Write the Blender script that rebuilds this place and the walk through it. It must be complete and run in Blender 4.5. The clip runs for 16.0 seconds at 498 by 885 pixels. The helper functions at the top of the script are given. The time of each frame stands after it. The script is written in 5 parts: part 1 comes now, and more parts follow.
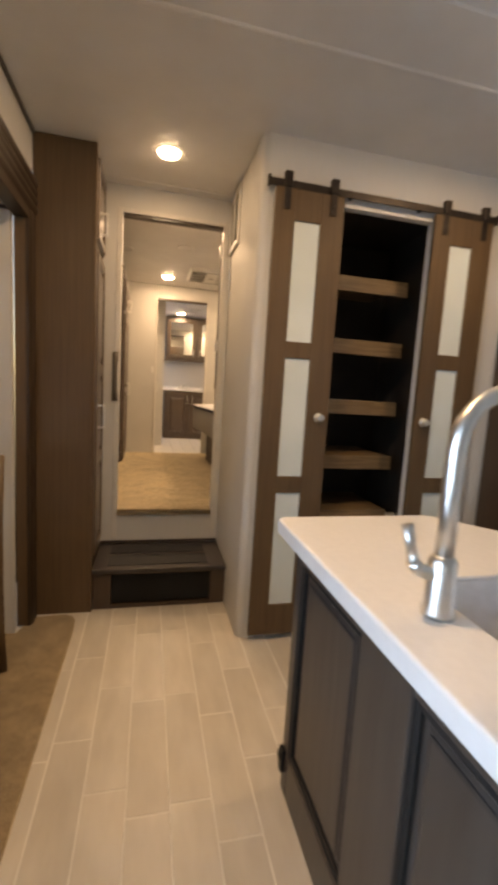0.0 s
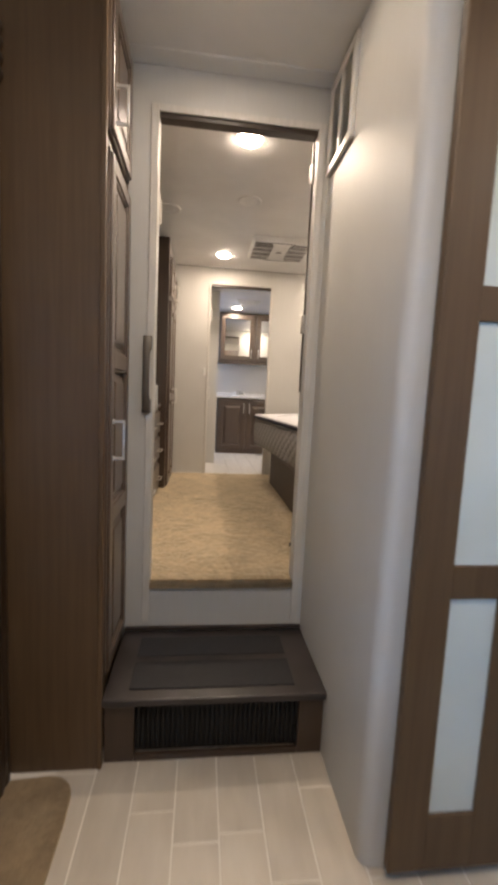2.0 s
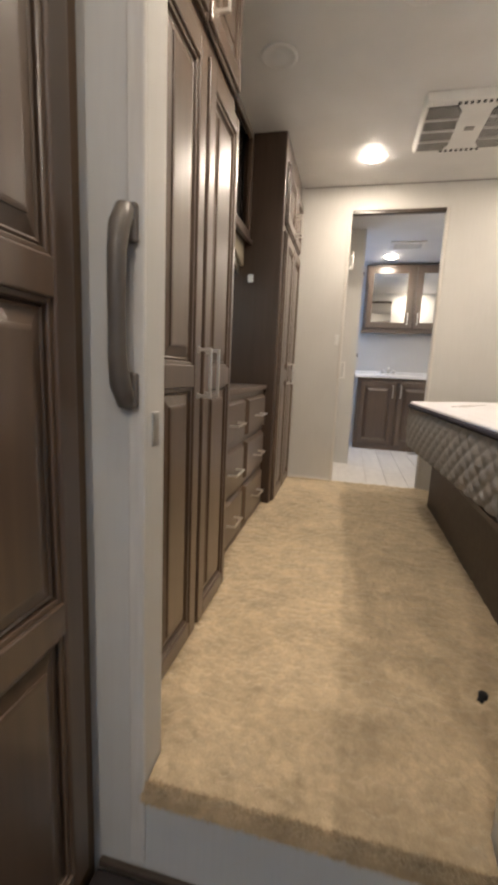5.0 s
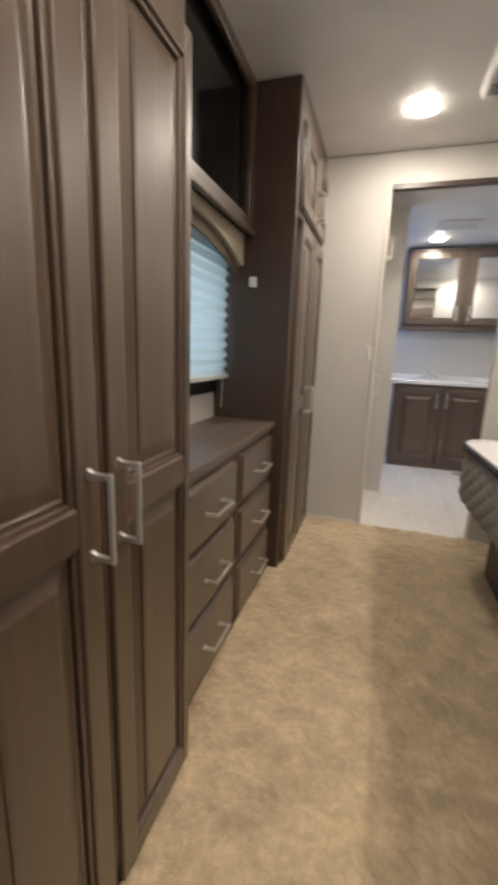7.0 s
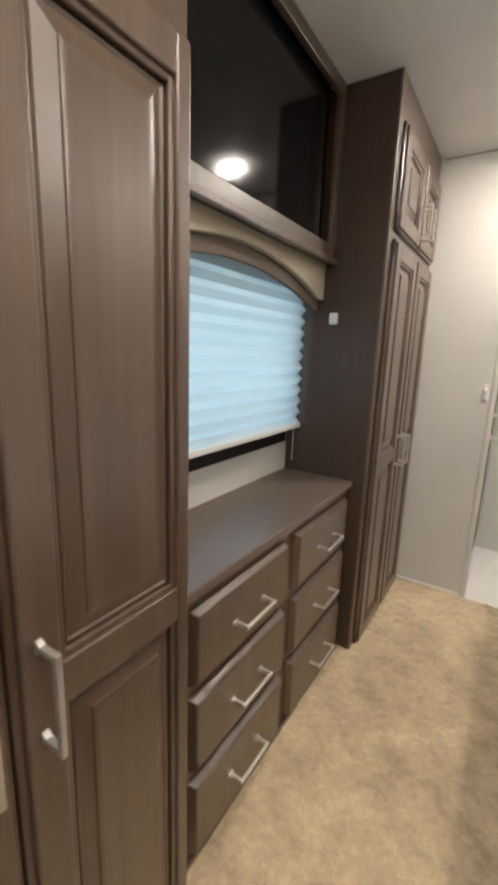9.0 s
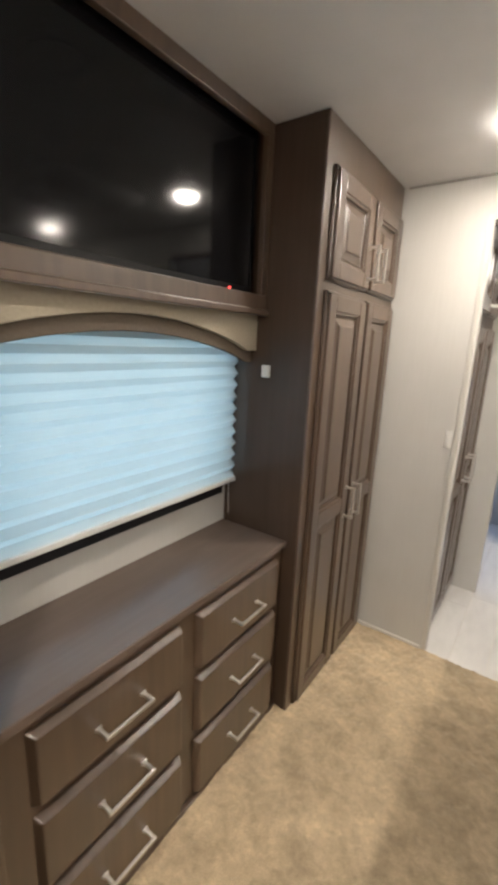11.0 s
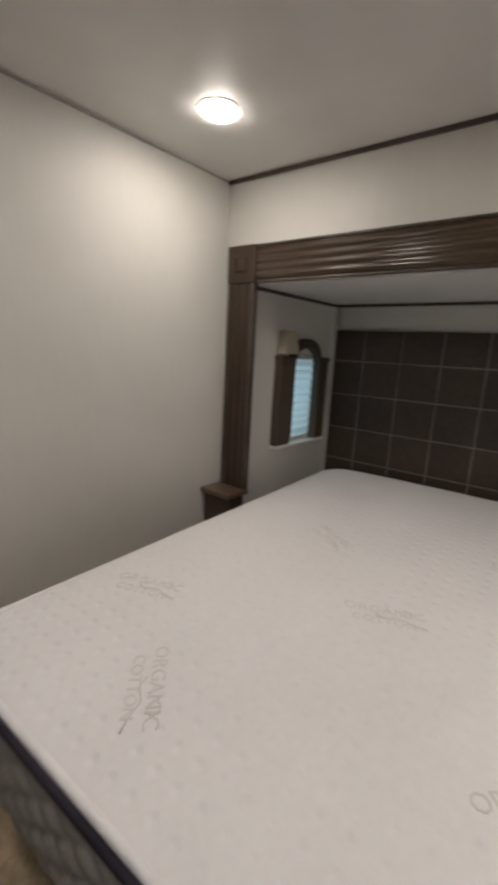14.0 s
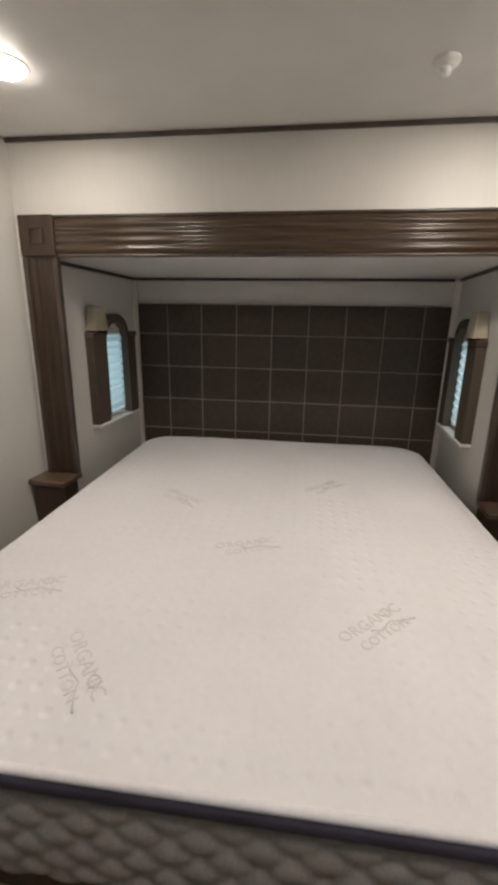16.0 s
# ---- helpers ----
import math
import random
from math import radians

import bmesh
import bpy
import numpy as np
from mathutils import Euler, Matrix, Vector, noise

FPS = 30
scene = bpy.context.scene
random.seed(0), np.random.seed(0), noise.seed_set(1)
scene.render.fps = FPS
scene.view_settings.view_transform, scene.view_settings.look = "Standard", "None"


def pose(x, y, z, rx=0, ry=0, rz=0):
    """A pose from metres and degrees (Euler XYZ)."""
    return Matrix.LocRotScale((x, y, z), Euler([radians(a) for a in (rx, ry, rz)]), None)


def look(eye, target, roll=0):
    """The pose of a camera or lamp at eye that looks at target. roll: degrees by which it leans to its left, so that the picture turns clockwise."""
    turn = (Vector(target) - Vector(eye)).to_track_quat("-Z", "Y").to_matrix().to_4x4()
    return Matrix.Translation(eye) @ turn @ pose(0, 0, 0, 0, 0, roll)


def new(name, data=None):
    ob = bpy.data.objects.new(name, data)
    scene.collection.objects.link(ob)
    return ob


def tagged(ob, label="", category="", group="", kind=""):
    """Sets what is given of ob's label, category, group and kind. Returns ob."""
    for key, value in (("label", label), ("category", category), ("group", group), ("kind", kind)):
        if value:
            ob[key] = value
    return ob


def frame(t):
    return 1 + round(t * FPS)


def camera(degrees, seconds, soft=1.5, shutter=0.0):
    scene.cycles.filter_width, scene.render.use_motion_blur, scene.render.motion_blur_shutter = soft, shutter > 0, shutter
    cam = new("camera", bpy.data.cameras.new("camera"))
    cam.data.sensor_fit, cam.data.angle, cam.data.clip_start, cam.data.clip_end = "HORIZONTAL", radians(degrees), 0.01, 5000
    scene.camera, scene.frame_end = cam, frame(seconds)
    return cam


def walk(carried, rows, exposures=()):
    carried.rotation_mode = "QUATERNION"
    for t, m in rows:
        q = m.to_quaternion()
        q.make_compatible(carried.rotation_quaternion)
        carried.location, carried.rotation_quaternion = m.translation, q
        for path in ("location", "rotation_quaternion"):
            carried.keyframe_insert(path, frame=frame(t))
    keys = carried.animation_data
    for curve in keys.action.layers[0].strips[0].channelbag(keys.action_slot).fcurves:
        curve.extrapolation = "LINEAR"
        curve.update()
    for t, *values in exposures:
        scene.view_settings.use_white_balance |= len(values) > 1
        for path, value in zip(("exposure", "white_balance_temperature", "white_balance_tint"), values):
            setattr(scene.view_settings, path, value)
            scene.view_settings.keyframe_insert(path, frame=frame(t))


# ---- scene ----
cam = camera(61.3, 16.0, soft=4.0, shutter=0.5)
PATH = [
    (0, (0.189, -2.806, 1.3), (0.653, -0.876, 1.057), 3.4),
    (0.5, (0.177, -2.598, 1.276), (0.439, -0.631, 1.036), 2.7),
    (1, (0.208, -2.319, 1.292), (0.41, -0.343, 1.063), 2.7),
    (1.5, (0.199, -2.036, 1.267), (0.431, -0.062, 1.04), 2.6),
    (2, (0.193, -1.75, 1.275), (0.423, 0.225, 1.054), 2.7),
    (2.5, (0.246, -1.461, 1.291), (0.403, 0.521, 1.074), 2.7),
    (3, (0.267, -1.208, 1.27), (0.286, 0.778, 1.032), 2.5),
    (3.5, (0.268, -0.989, 1.282), (0.081, 0.986, 1.031), 2.3),
    (4, (0.307, -0.824, 1.275), (-0.126, 1.108, 0.994), 2.1),
    (4.5, (0.336, -0.733, 1.261), (-0.187, 1.17, 0.936), 2.4),
    (4.7, (0.328, -0.699, 1.256), (-0.112, 1.225, 0.926), 2.6),
    (6.8, (0.286, -0.045, 1.416), (-0.17, 1.858, 1.002), 2.1),
    (7, (0.293, -0.024, 1.477), (-0.282, 1.843, 1.048), 2.1),
    (7.5, (0.318, -0.021, 1.553), (-0.516, 1.738, 1.094), 1.8),
    (8, (0.332, 0.039, 1.569), (-0.582, 1.762, 1.125), 2.3),
    (8.2, (0.328, 0.102, 1.576), (-0.643, 1.798, 1.152), 2.1),
    (10.3, (0.384, 0.469, 1.817), (-0.75, 2.05, 1.356), 2.0),
    (10.5, (0.441, 0.509, 1.845), (-0.735, 2.058, 1.376), 1.8),
    (11, (0.526, 0.563, 1.846), (-0.6, 2.149, 1.384), 2.6),
    (11.5, (0.548, 0.603, 1.835), (-0.335, 2.341, 1.388), 3.1),
    (12, (0.463, 0.659, 1.834), (0.116, 2.586, 1.423), 3.1),
    (12.5, (0.366, 0.732, 1.822), (0.589, 2.676, 1.409), 3.1),
    (13, (0.341, 0.836, 1.79), (1.095, 2.638, 1.363), 3.5),
    (13.5, (0.411, 0.961, 1.773), (1.574, 2.532, 1.351), 3.8),
    (14, (0.477, 1.054, 1.775), (1.977, 2.306, 1.346), 3.0),
    (14.5, (0.471, 1.16, 1.773), (2.229, 2.011, 1.344), 1.9),
    (15, (0.41, 1.226, 1.78), (2.288, 1.729, 1.312), 0.7),
    (15.5, (0.35, 1.189, 1.813), (2.243, 1.565, 1.288), 1.1),
    (16, (0.274, 1.162, 1.819), (2.163, 1.52, 1.267), 1.0),
]
EXPOSURES = [(0.0, 0.38, 13200, 23), (0.7, 0.56, 7700, 17), (1.5, 0.52, 7600, 16), (2.5, 0.44, 7400, 15), (3.2, 0.40, 7350, 15), (4.5, 0.62, 7050, 13), (7.0, 0.40, 6700, 11), (8.0, 0.66, 6400, 10),
             (10.5, 0.68, 6500, 10), (11.5, 0.62, 6450, 11), (12.0, 0.27, 6500, 14), (12.5, -0.02, 6450, 12), (13.3, -0.28, 6350, 12), (14.2, -0.40, 6350, 11), (15.2, -0.25, 6350, 11), (16.0, -0.10, 6450, 11)]
walk(cam, [(t, look(eye, target, roll)) for t, eye, target, roll in PATH], EXPOSURES)

CEIL, BED, BATH = 2.485, 0.47, 2.435   # main ceiling, raised floor, bath ceiling

# ---- light ----
world = bpy.data.worlds.new("sky")
scene.world = world
world.use_nodes = True
wn = world.node_tree.nodes
sky = wn.new("ShaderNodeTexSky")
sky.sky_type, sky.sun_disc = "NISHITA", False
sky.sun_elevation, sky.sun_rotation = radians(48), radians(200)
wn["Background"].inputs[1].default_value = 0.12
world.node_tree.links.new(sky.outputs[0], wn["Background"].inputs[0])
sun = new("sun", bpy.data.lights.new("sun", "SUN"))
sun.data.energy, sun.data.angle, sun.data.color = 3.0, radians(0.5), (1, 0.95, 0.88)
sun.matrix_world = look((4, -8, 12), (0, 0, 0))

WARM = (1.0, 0.905, 0.79)
SKYBLUE = (0.72, 0.88, 1.0)


def down_lamp(x, y, z, watts):
    lamp = new("ceiling_light_glow", bpy.data.lights.new("ceiling_light_glow", "AREA"))
    lamp.data.shape, lamp.data.size, lamp.data.energy, lamp.data.color = "DISK", 0.08, watts, WARM
    lamp.matrix_world = look((x, y, z - 0.021), (x, y, z - 1))


def window_lamp(eye, target, w, h, watts, color=SKYBLUE, spread=180):
    lamp = new("window_daylight", bpy.data.lights.new("window_daylight", "AREA"))
    lamp.data.shape, lamp.data.size, lamp.data.size_y, lamp.data.energy, lamp.data.color = "RECTANGLE", w, h, watts, color
    lamp.data.spread = radians(spread)
    lamp.matrix_world = look(eye, target)


LIGHTS = [(0.248, -0.445, CEIL, 2.5), (0.343, 2.085, CEIL, 5.8), (1.51, 2.105, CEIL, 5.4), (1.51, 0.66, CEIL, 8.8),
          (0.378, 0.385, CEIL, 6.8), (0.62, 4.02, BATH, 4.6), (1.10, 2.70, BATH, 6.4),
          (0.25, -1.80, CEIL, 12.0), (1.62, -1.47, CEIL, 5.2)]
for lx, ly, lz, lw in LIGHTS:
    down_lamp(lx, ly, lz, lw * 0.62)
window_lamp((-0.50, 1.275, 1.59), (1, 1.275, 1.59), 0.88, 0.50, 2.1, (0.53, 0.82, 1.0))
window_lamp((2.46, 2.43, 1.52), (2.46, 1, 1.52), 0.24, 0.42, 0.40, (0.56, 0.85, 1.0))
window_lamp((2.555, 0.43, 1.52), (2.555, 2, 1.52), 0.24, 0.42, 0.40, (0.56, 0.85, 1.0))
window_lamp((-1.42, -3.2, 1.35), (1, -3.5, 0.95), 1.5, 0.8, 44, (0.24, 0.51, 1.0), 116)
window_lamp((-0.42, 3.85, 1.75), (1, 3.85, 1.6), 0.5, 0.8, 6, (0.26, 0.50, 1.0))

# ---- materials ----
def nodes_of(name):
    m = bpy.data.materials.new(name)
    m.use_nodes = True
    return m, m.node_tree.nodes, m.node_tree.links, m.node_tree.nodes["Principled BSDF"]


def surface(name, c1, c2, rough=0.5, metal=0.0, scale=8.0, stretch=(1, 1, 1), bump=0.05, bump_scale=120.0, patch=0.0, coat=0.0, contrast=(0.35, 0.65), spread=0.0, coat_ior=1.5, coat_rough=0.30):
    """Two colours mixed by stretched noise, patches at a larger scale, fine relief."""
    m, n, l, b = nodes_of(name)
    tc, mp, info = n.new("ShaderNodeTexCoord"), n.new("ShaderNodeMapping"), n.new("ShaderNodeObjectInfo")
    mp.inputs["Scale"].default_value = stretch
    off = n.new("ShaderNodeVectorMath")
    off.operation = "SCALE"
    off.inputs[0].default_value = (7.3, 5.1, 3.7)
    l.new(info.outputs["Random"], off.inputs["Scale"])
    add = n.new("ShaderNodeVectorMath")
    l.new(tc.outputs["Object"], add.inputs[0])
    l.new(off.outputs[0], add.inputs[1])
    l.new(add.outputs[0], mp.inputs["Vector"])
    nz = n.new("ShaderNodeTexNoise")
    nz.inputs["Scale"].default_value, nz.inputs["Detail"].default_value = scale, 6
    l.new(mp.outputs[0], nz.inputs["Vector"])
    rp = n.new("ShaderNodeValToRGB")
    rp.color_ramp.elements[0].position, rp.color_ramp.elements[1].position = contrast
    rp.color_ramp.elements[0].color, rp.color_ramp.elements[1].color = (*c1, 1), (*c2, 1)
    l.new(nz.outputs["Fac"], rp.inputs[0])
    color = rp.outputs[0]
    pz = n.new("ShaderNodeTexNoise")
    pz.inputs["Scale"].default_value, pz.inputs["Detail"].default_value = 3.1, 3
    l.new(add.outputs[0], pz.inputs["Vector"])
    if patch or spread:
        hs = n.new("ShaderNodeHueSaturation")
        mr = n.new("ShaderNodeMapRange")
        mr.inputs[1].default_value, mr.inputs[2].default_value = 0.3, 0.7
        mr.inputs[3].default_value, mr.inputs[4].default_value = 1 - patch, 1 + patch
        l.new(pz.outputs["Fac"], mr.inputs[0])
        value = mr.outputs[0]
        if spread:
            mr2, mul = n.new("ShaderNodeMapRange"), n.new("ShaderNodeMath")
            mul.operation = "MULTIPLY"
            mr2.inputs[3].default_value, mr2.inputs[4].default_value = 1 - spread, 1 + spread
            l.new(info.outputs["Random"], mr2.inputs[0])
            l.new(mr2.outputs[0], mul.inputs[0])
            l.new(value, mul.inputs[1])
            value = mul.outputs[0]
        l.new(value, hs.inputs["Value"])
        l.new(color, hs.inputs["Color"])
        color = hs.outputs[0]
    l.new(color, b.inputs["Base Color"])
    rr = n.new("ShaderNodeMapRange")
    rr.inputs[3].default_value, rr.inputs[4].default_value = max(rough - 0.07, 0.02), min(rough + 0.07, 1)
    l.new(pz.outputs["Fac"], rr.inputs[0])
    l.new(rr.outputs[0], b.inputs["Roughness"])
    b.inputs["Metallic"].default_value, b.inputs["Coat Weight"].default_value, b.inputs["Coat Roughness"].default_value = metal, coat, coat_rough
    b.inputs["Coat IOR"].default_value = coat_ior
    if bump:
        bz, bp = n.new("ShaderNodeTexNoise"), n.new("ShaderNodeBump")
        bz.inputs["Scale"].default_value, bz.inputs["Detail"].default_value = bump_scale, 4
        l.new(mp.outputs[0], bz.inputs["Vector"])
        bp.inputs["Strength"].default_value, bp.inputs["Distance"].default_value = bump, 0.004
        l.new(bz.outputs["Fac"], bp.inputs["Height"])
        l.new(bp.outputs[0], b.inputs["Normal"])
    return m


def glow(name, color, strength):
    m, n, l, b = nodes_of(name)
    b.inputs["Base Color"].default_value = (0.8, 0.8, 0.8, 1)
    b.inputs["Emission Color"].default_value = (*color, 1)
    b.inputs["Emission Strength"].default_value = strength
    return m


def translucent(name, color, share):
    m, n, l, b = nodes_of(name)
    b.inputs["Base Color"].default_value, b.inputs["Roughness"].default_value = (*color, 1), 0.8
    t, mix = n.new("ShaderNodeBsdfTranslucent"), n.new("ShaderNodeMixShader")
    nz, rp = n.new("ShaderNodeTexNoise"), n.new("ShaderNodeValToRGB")
    nz.inputs["Scale"].default_value = 5
    rp.color_ramp.elements[0].color, rp.color_ramp.elements[1].color = (*[c * 0.9 for c in color], 1), (*color, 1)
    l.new(nz.outputs["Fac"], rp.inputs[0])
    l.new(rp.outputs[0], t.inputs["Color"])
    mix.inputs[0].default_value = share
    l.new(b.outputs[0], mix.inputs[1])
    l.new(t.outputs[0], mix.inputs[2])
    l.new(mix.outputs[0], n["Material Output"].inputs["Surface"])
    return m


WOOD = surface("stained_wood", (0.056, 0.030, 0.0155), (0.110, 0.065, 0.037), 0.50, scale=7, stretch=(7, 7, 0.30), bump=0.02, bump_scale=30, patch=0.22, coat=1.0, coat_ior=1.6, coat_rough=0.34, contrast=(0.22, 0.78))
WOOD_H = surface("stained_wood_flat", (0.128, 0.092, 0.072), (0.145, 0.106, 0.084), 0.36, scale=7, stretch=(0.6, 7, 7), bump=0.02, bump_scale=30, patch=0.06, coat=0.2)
WOOD_DARK = surface("dark_veneer", (0.058, 0.035, 0.022), (0.067, 0.042, 0.028), 0.42, scale=7, stretch=(7, 7, 0.4), bump=0.02, bump_scale=30, patch=0.10)
WOOD_BROWN = surface("brown_veneer", (0.098, 0.056, 0.027), (0.120, 0.071, 0.035), 0.50, scale=7, stretch=(8, 8, 0.4), bump=0.01, bump_scale=30, patch=0.08)
BEAM = surface("fluted_trim_wood", (0.034, 0.020, 0.0105), (0.058, 0.035, 0.019), 0.20, scale=8, stretch=(9, 0.5, 9), bump=0.02, bump_scale=30, patch=0.1, coat=0.5)
POSTW = surface("fluted_post_wood", (0.030, 0.017, 0.009), (0.046, 0.027, 0.015), 0.40, scale=9, stretch=(9, 9, 0.5), bump=0.03, bump_scale=30, patch=0.1)
SHELF = surface("shelf_board", (0.15, 0.092, 0.045), (0.23, 0.148, 0.078), 0.5, scale=9, stretch=(0.6, 9, 9), bump=0.05, bump_scale=30, patch=0.1)
CLOSET = surface("closet_dark_inside", (0.014, 0.010, 0.008), (0.024, 0.018, 0.014), 0.6, patch=0.15)
ISLAND = surface("island_wood", (0.042, 0.031, 0.027), (0.060, 0.046, 0.040), 0.38, scale=7, stretch=(6, 6, 0.4), bump=0.03, bump_scale=25, patch=0.12, coat=0.1)
WALL = surface("wall_panel", (0.585, 0.57, 0.535), (0.60, 0.585, 0.55), 0.56, scale=30, stretch=(5, 5, 0.3), bump=0.008, bump_scale=60, patch=0.03)
CEILING = surface("ceiling_panel", (0.69, 0.68, 0.66), (0.75, 0.74, 0.72), 0.42, scale=3, bump=0.03, bump_scale=200, patch=0.03)
TRIM = surface("pale_trim", (0.60, 0.57, 0.52), (0.66, 0.63, 0.58), 0.4, scale=20, stretch=(4, 4, 0.4), bump=0.02, patch=0.03)
DARKTRIM = surface("dark_trim", (0.045, 0.033, 0.026), (0.075, 0.056, 0.045), 0.35, patch=0.1)
GREYTRIM = surface("seam_trim", (0.30, 0.28, 0.26), (0.36, 0.34, 0.31), 0.4)
def plush(name, c1, c2, tone_edge):
    """Cut-pile carpet: trodden blotches, a tone step along one line, fibre relief."""
    m, n, l, b = nodes_of(name)
    tc = n.new("ShaderNodeTexCoord")
    def noisy(scale, detail, dist, lo, hi, a, c):
        nz, mr = n.new("ShaderNodeTexNoise"), n.new("ShaderNodeMapRange")
        nz.inputs["Scale"].default_value, nz.inputs["Detail"].default_value, nz.inputs["Distortion"].default_value = scale, detail, dist
        l.new(tc.outputs["Object"], nz.inputs["Vector"])
        mr.inputs[1].default_value, mr.inputs[2].default_value, mr.inputs[3].default_value, mr.inputs[4].default_value = lo, hi, a, c
        l.new(nz.outputs["Fac"], mr.inputs[0])
        return mr.outputs[0]
    def times(a, c):
        k = n.new("ShaderNodeMath")
        k.operation = "MULTIPLY"
        l.new(a, k.inputs[0])
        l.new(c, k.inputs[1])
        return k.outputs[0]
    value = times(noisy(4.2, 5, 0.8, 0.36, 0.64, 0.84, 1.09), noisy(13, 5, 0.5, 0.35, 0.65, 0.84, 1.11))
    value = times(value, noisy(48, 4, 0.5, 0.3, 0.7, 0.85, 1.11))
    value = times(value, noisy(330, 2, 0, 0.25, 0.75, 0.84, 1.14))
    # lighter before this x, darker past it
    if tone_edge:
        sx, mr = n.new("ShaderNodeSeparateXYZ"), n.new("ShaderNodeMapRange")
        mr.interpolation_type = "SMOOTHSTEP"
        mr.inputs[1].default_value, mr.inputs[2].default_value, mr.inputs[3].default_value, mr.inputs[4].default_value = tone_edge - 0.012, tone_edge + 0.012, 1.05, 0.88
        l.new(tc.outputs["Object"], sx.inputs[0])
        l.new(sx.outputs[0], mr.inputs[0])
        value = times(value, mr.outputs[0])
    mix, fz, hs = n.new("ShaderNodeMix"), n.new("ShaderNodeTexNoise"), n.new("ShaderNodeHueSaturation")
    mix.data_type = "RGBA"
    fz.inputs["Scale"].default_value = 7
    l.new(tc.outputs["Object"], fz.inputs["Vector"])
    l.new(fz.outputs["Fac"], mix.inputs[0])
    mix.inputs[6].default_value, mix.inputs[7].default_value = (*c1, 1), (*c2, 1)
    l.new(mix.outputs[2], hs.inputs["Color"])
    l.new(value, hs.inputs["Value"])
    l.new(hs.outputs[0], b.inputs["Base Color"])
    b.inputs["Roughness"].default_value, b.inputs["Sheen Weight"].default_value, b.inputs["Sheen Roughness"].default_value = 0.95, 1.0, 0.4
    b.inputs["Sheen Tint"].default_value = (1.0, 0.88, 0.66, 1)
    bz, bp = n.new("ShaderNodeTexNoise"), n.new("ShaderNodeBump")
    bz.inputs["Scale"].default_value, bz.inputs["Detail"].default_value = 190, 3
    l.new(tc.outputs["Object"], bz.inputs["Vector"])
    bp.inputs["Strength"].default_value, bp.inputs["Distance"].default_value = 0.55, 0.006
    l.new(bz.outputs["Fac"], bp.inputs["Height"])
    l.new(bp.outputs[0], b.inputs["Normal"])
    return m


CARPET = plush("plush_carpet", (0.510, 0.394, 0.248), (0.585, 0.460, 0.305), 0.35)
CARPET2 = plush("slide_carpet", (0.27, 0.19, 0.11), (0.34, 0.245, 0.15), 0.0)
TILE = surface("floor_tile_glaze", (0.55, 0.485, 0.405), (0.62, 0.555, 0.47), 0.33, scale=5, stretch=(3, 0.8, 1), bump=0.02, bump_scale=60, patch=0.07, spread=0.06)
GROUT = surface("grout", (0.72, 0.67, 0.59), (0.80, 0.75, 0.67), 0.8, bump=0.2)
VINYL = surface("bath_plank", (0.67, 0.65, 0.62), (0.73, 0.71, 0.68), 0.4, scale=6, stretch=(4, 0.8, 1), bump=0.02, patch=0.04, spread=0.03)
STEP = surface("step_tread", (0.026, 0.020, 0.019), (0.042, 0.034, 0.033), 0.36, scale=10, bump=0.1, bump_scale=150, patch=0.2)
STEPMAT = surface("step_pad", (0.007, 0.007, 0.009), (0.013, 0.012, 0.016), 0.6, scale=60, bump=0.3, bump_scale=300)
QUARTZ = surface("countertop", (0.63, 0.62, 0.605), (0.66, 0.65, 0.635), 0.42, scale=60, bump=0.0, patch=0.01)
CHROME = surface("brushed_nickel", (0.62, 0.60, 0.565), (0.72, 0.70, 0.665), 0.33, 1.0, scale=30, bump=0.02)
STEEL = surface("sink_steel", (0.60, 0.60, 0.61), (0.68, 0.68, 0.69), 0.5, 0.65, scale=30, bump=0.03)
BRONZE = surface("dark_metal", (0.03, 0.022, 0.018), (0.05, 0.038, 0.03), 0.45, 0.6, scale=20, bump=0.05)
BLACK = surface("black_plastic", (0.008, 0.008, 0.009), (0.014, 0.014, 0.016), 0.35, bump=0.0)
SCREEN = surface("screen_glass", (0.004, 0.004, 0.005), (0.006, 0.006, 0.007), 0.08, bump=0.0)
for _m in (SCREEN, BLACK):
    _m.node_tree.nodes["Principled BSDF"].inputs["Specular IOR Level"].default_value = 0.27
GRAB = surface("grab_bar_plastic", (0.10, 0.085, 0.072), (0.14, 0.12, 0.10), 0.35, bump=0.03)
WHITE = surface("white_plastic", (0.70, 0.69, 0.66), (0.76, 0.75, 0.72), 0.4, bump=0.0, patch=0.02)
GRILLE = surface("grille_shade", (0.045, 0.042, 0.040), (0.065, 0.062, 0.058), 0.6)
FIN = surface("grille_fin_plastic", (0.52, 0.50, 0.47), (0.58, 0.56, 0.53), 0.5, bump=0.0)
HANDLE = surface("satin_nickel", (0.74, 0.72, 0.68), (0.82, 0.80, 0.76), 0.38, 0.9, scale=30, bump=0.02)
GRATE = surface("black_grate", (0.005, 0.005, 0.005), (0.010, 0.009, 0.009), 0.7, bump=0.05)
FROST = surface("frosted_glass", (0.60, 0.66, 0.62), (0.66, 0.72, 0.68), 0.22, scale=3, bump=0.02, patch=0.02)
FABRIC = surface("valance_fabric", (0.39, 0.345, 0.26), (0.43, 0.38, 0.29), 0.85, scale=120, bump=0.12, bump_scale=300, patch=0.04)
FABRIC_D = surface("valance_band", (0.125, 0.098, 0.072), (0.145, 0.115, 0.086), 0.72, scale=120, bump=0.1, bump_scale=300, patch=0.04)
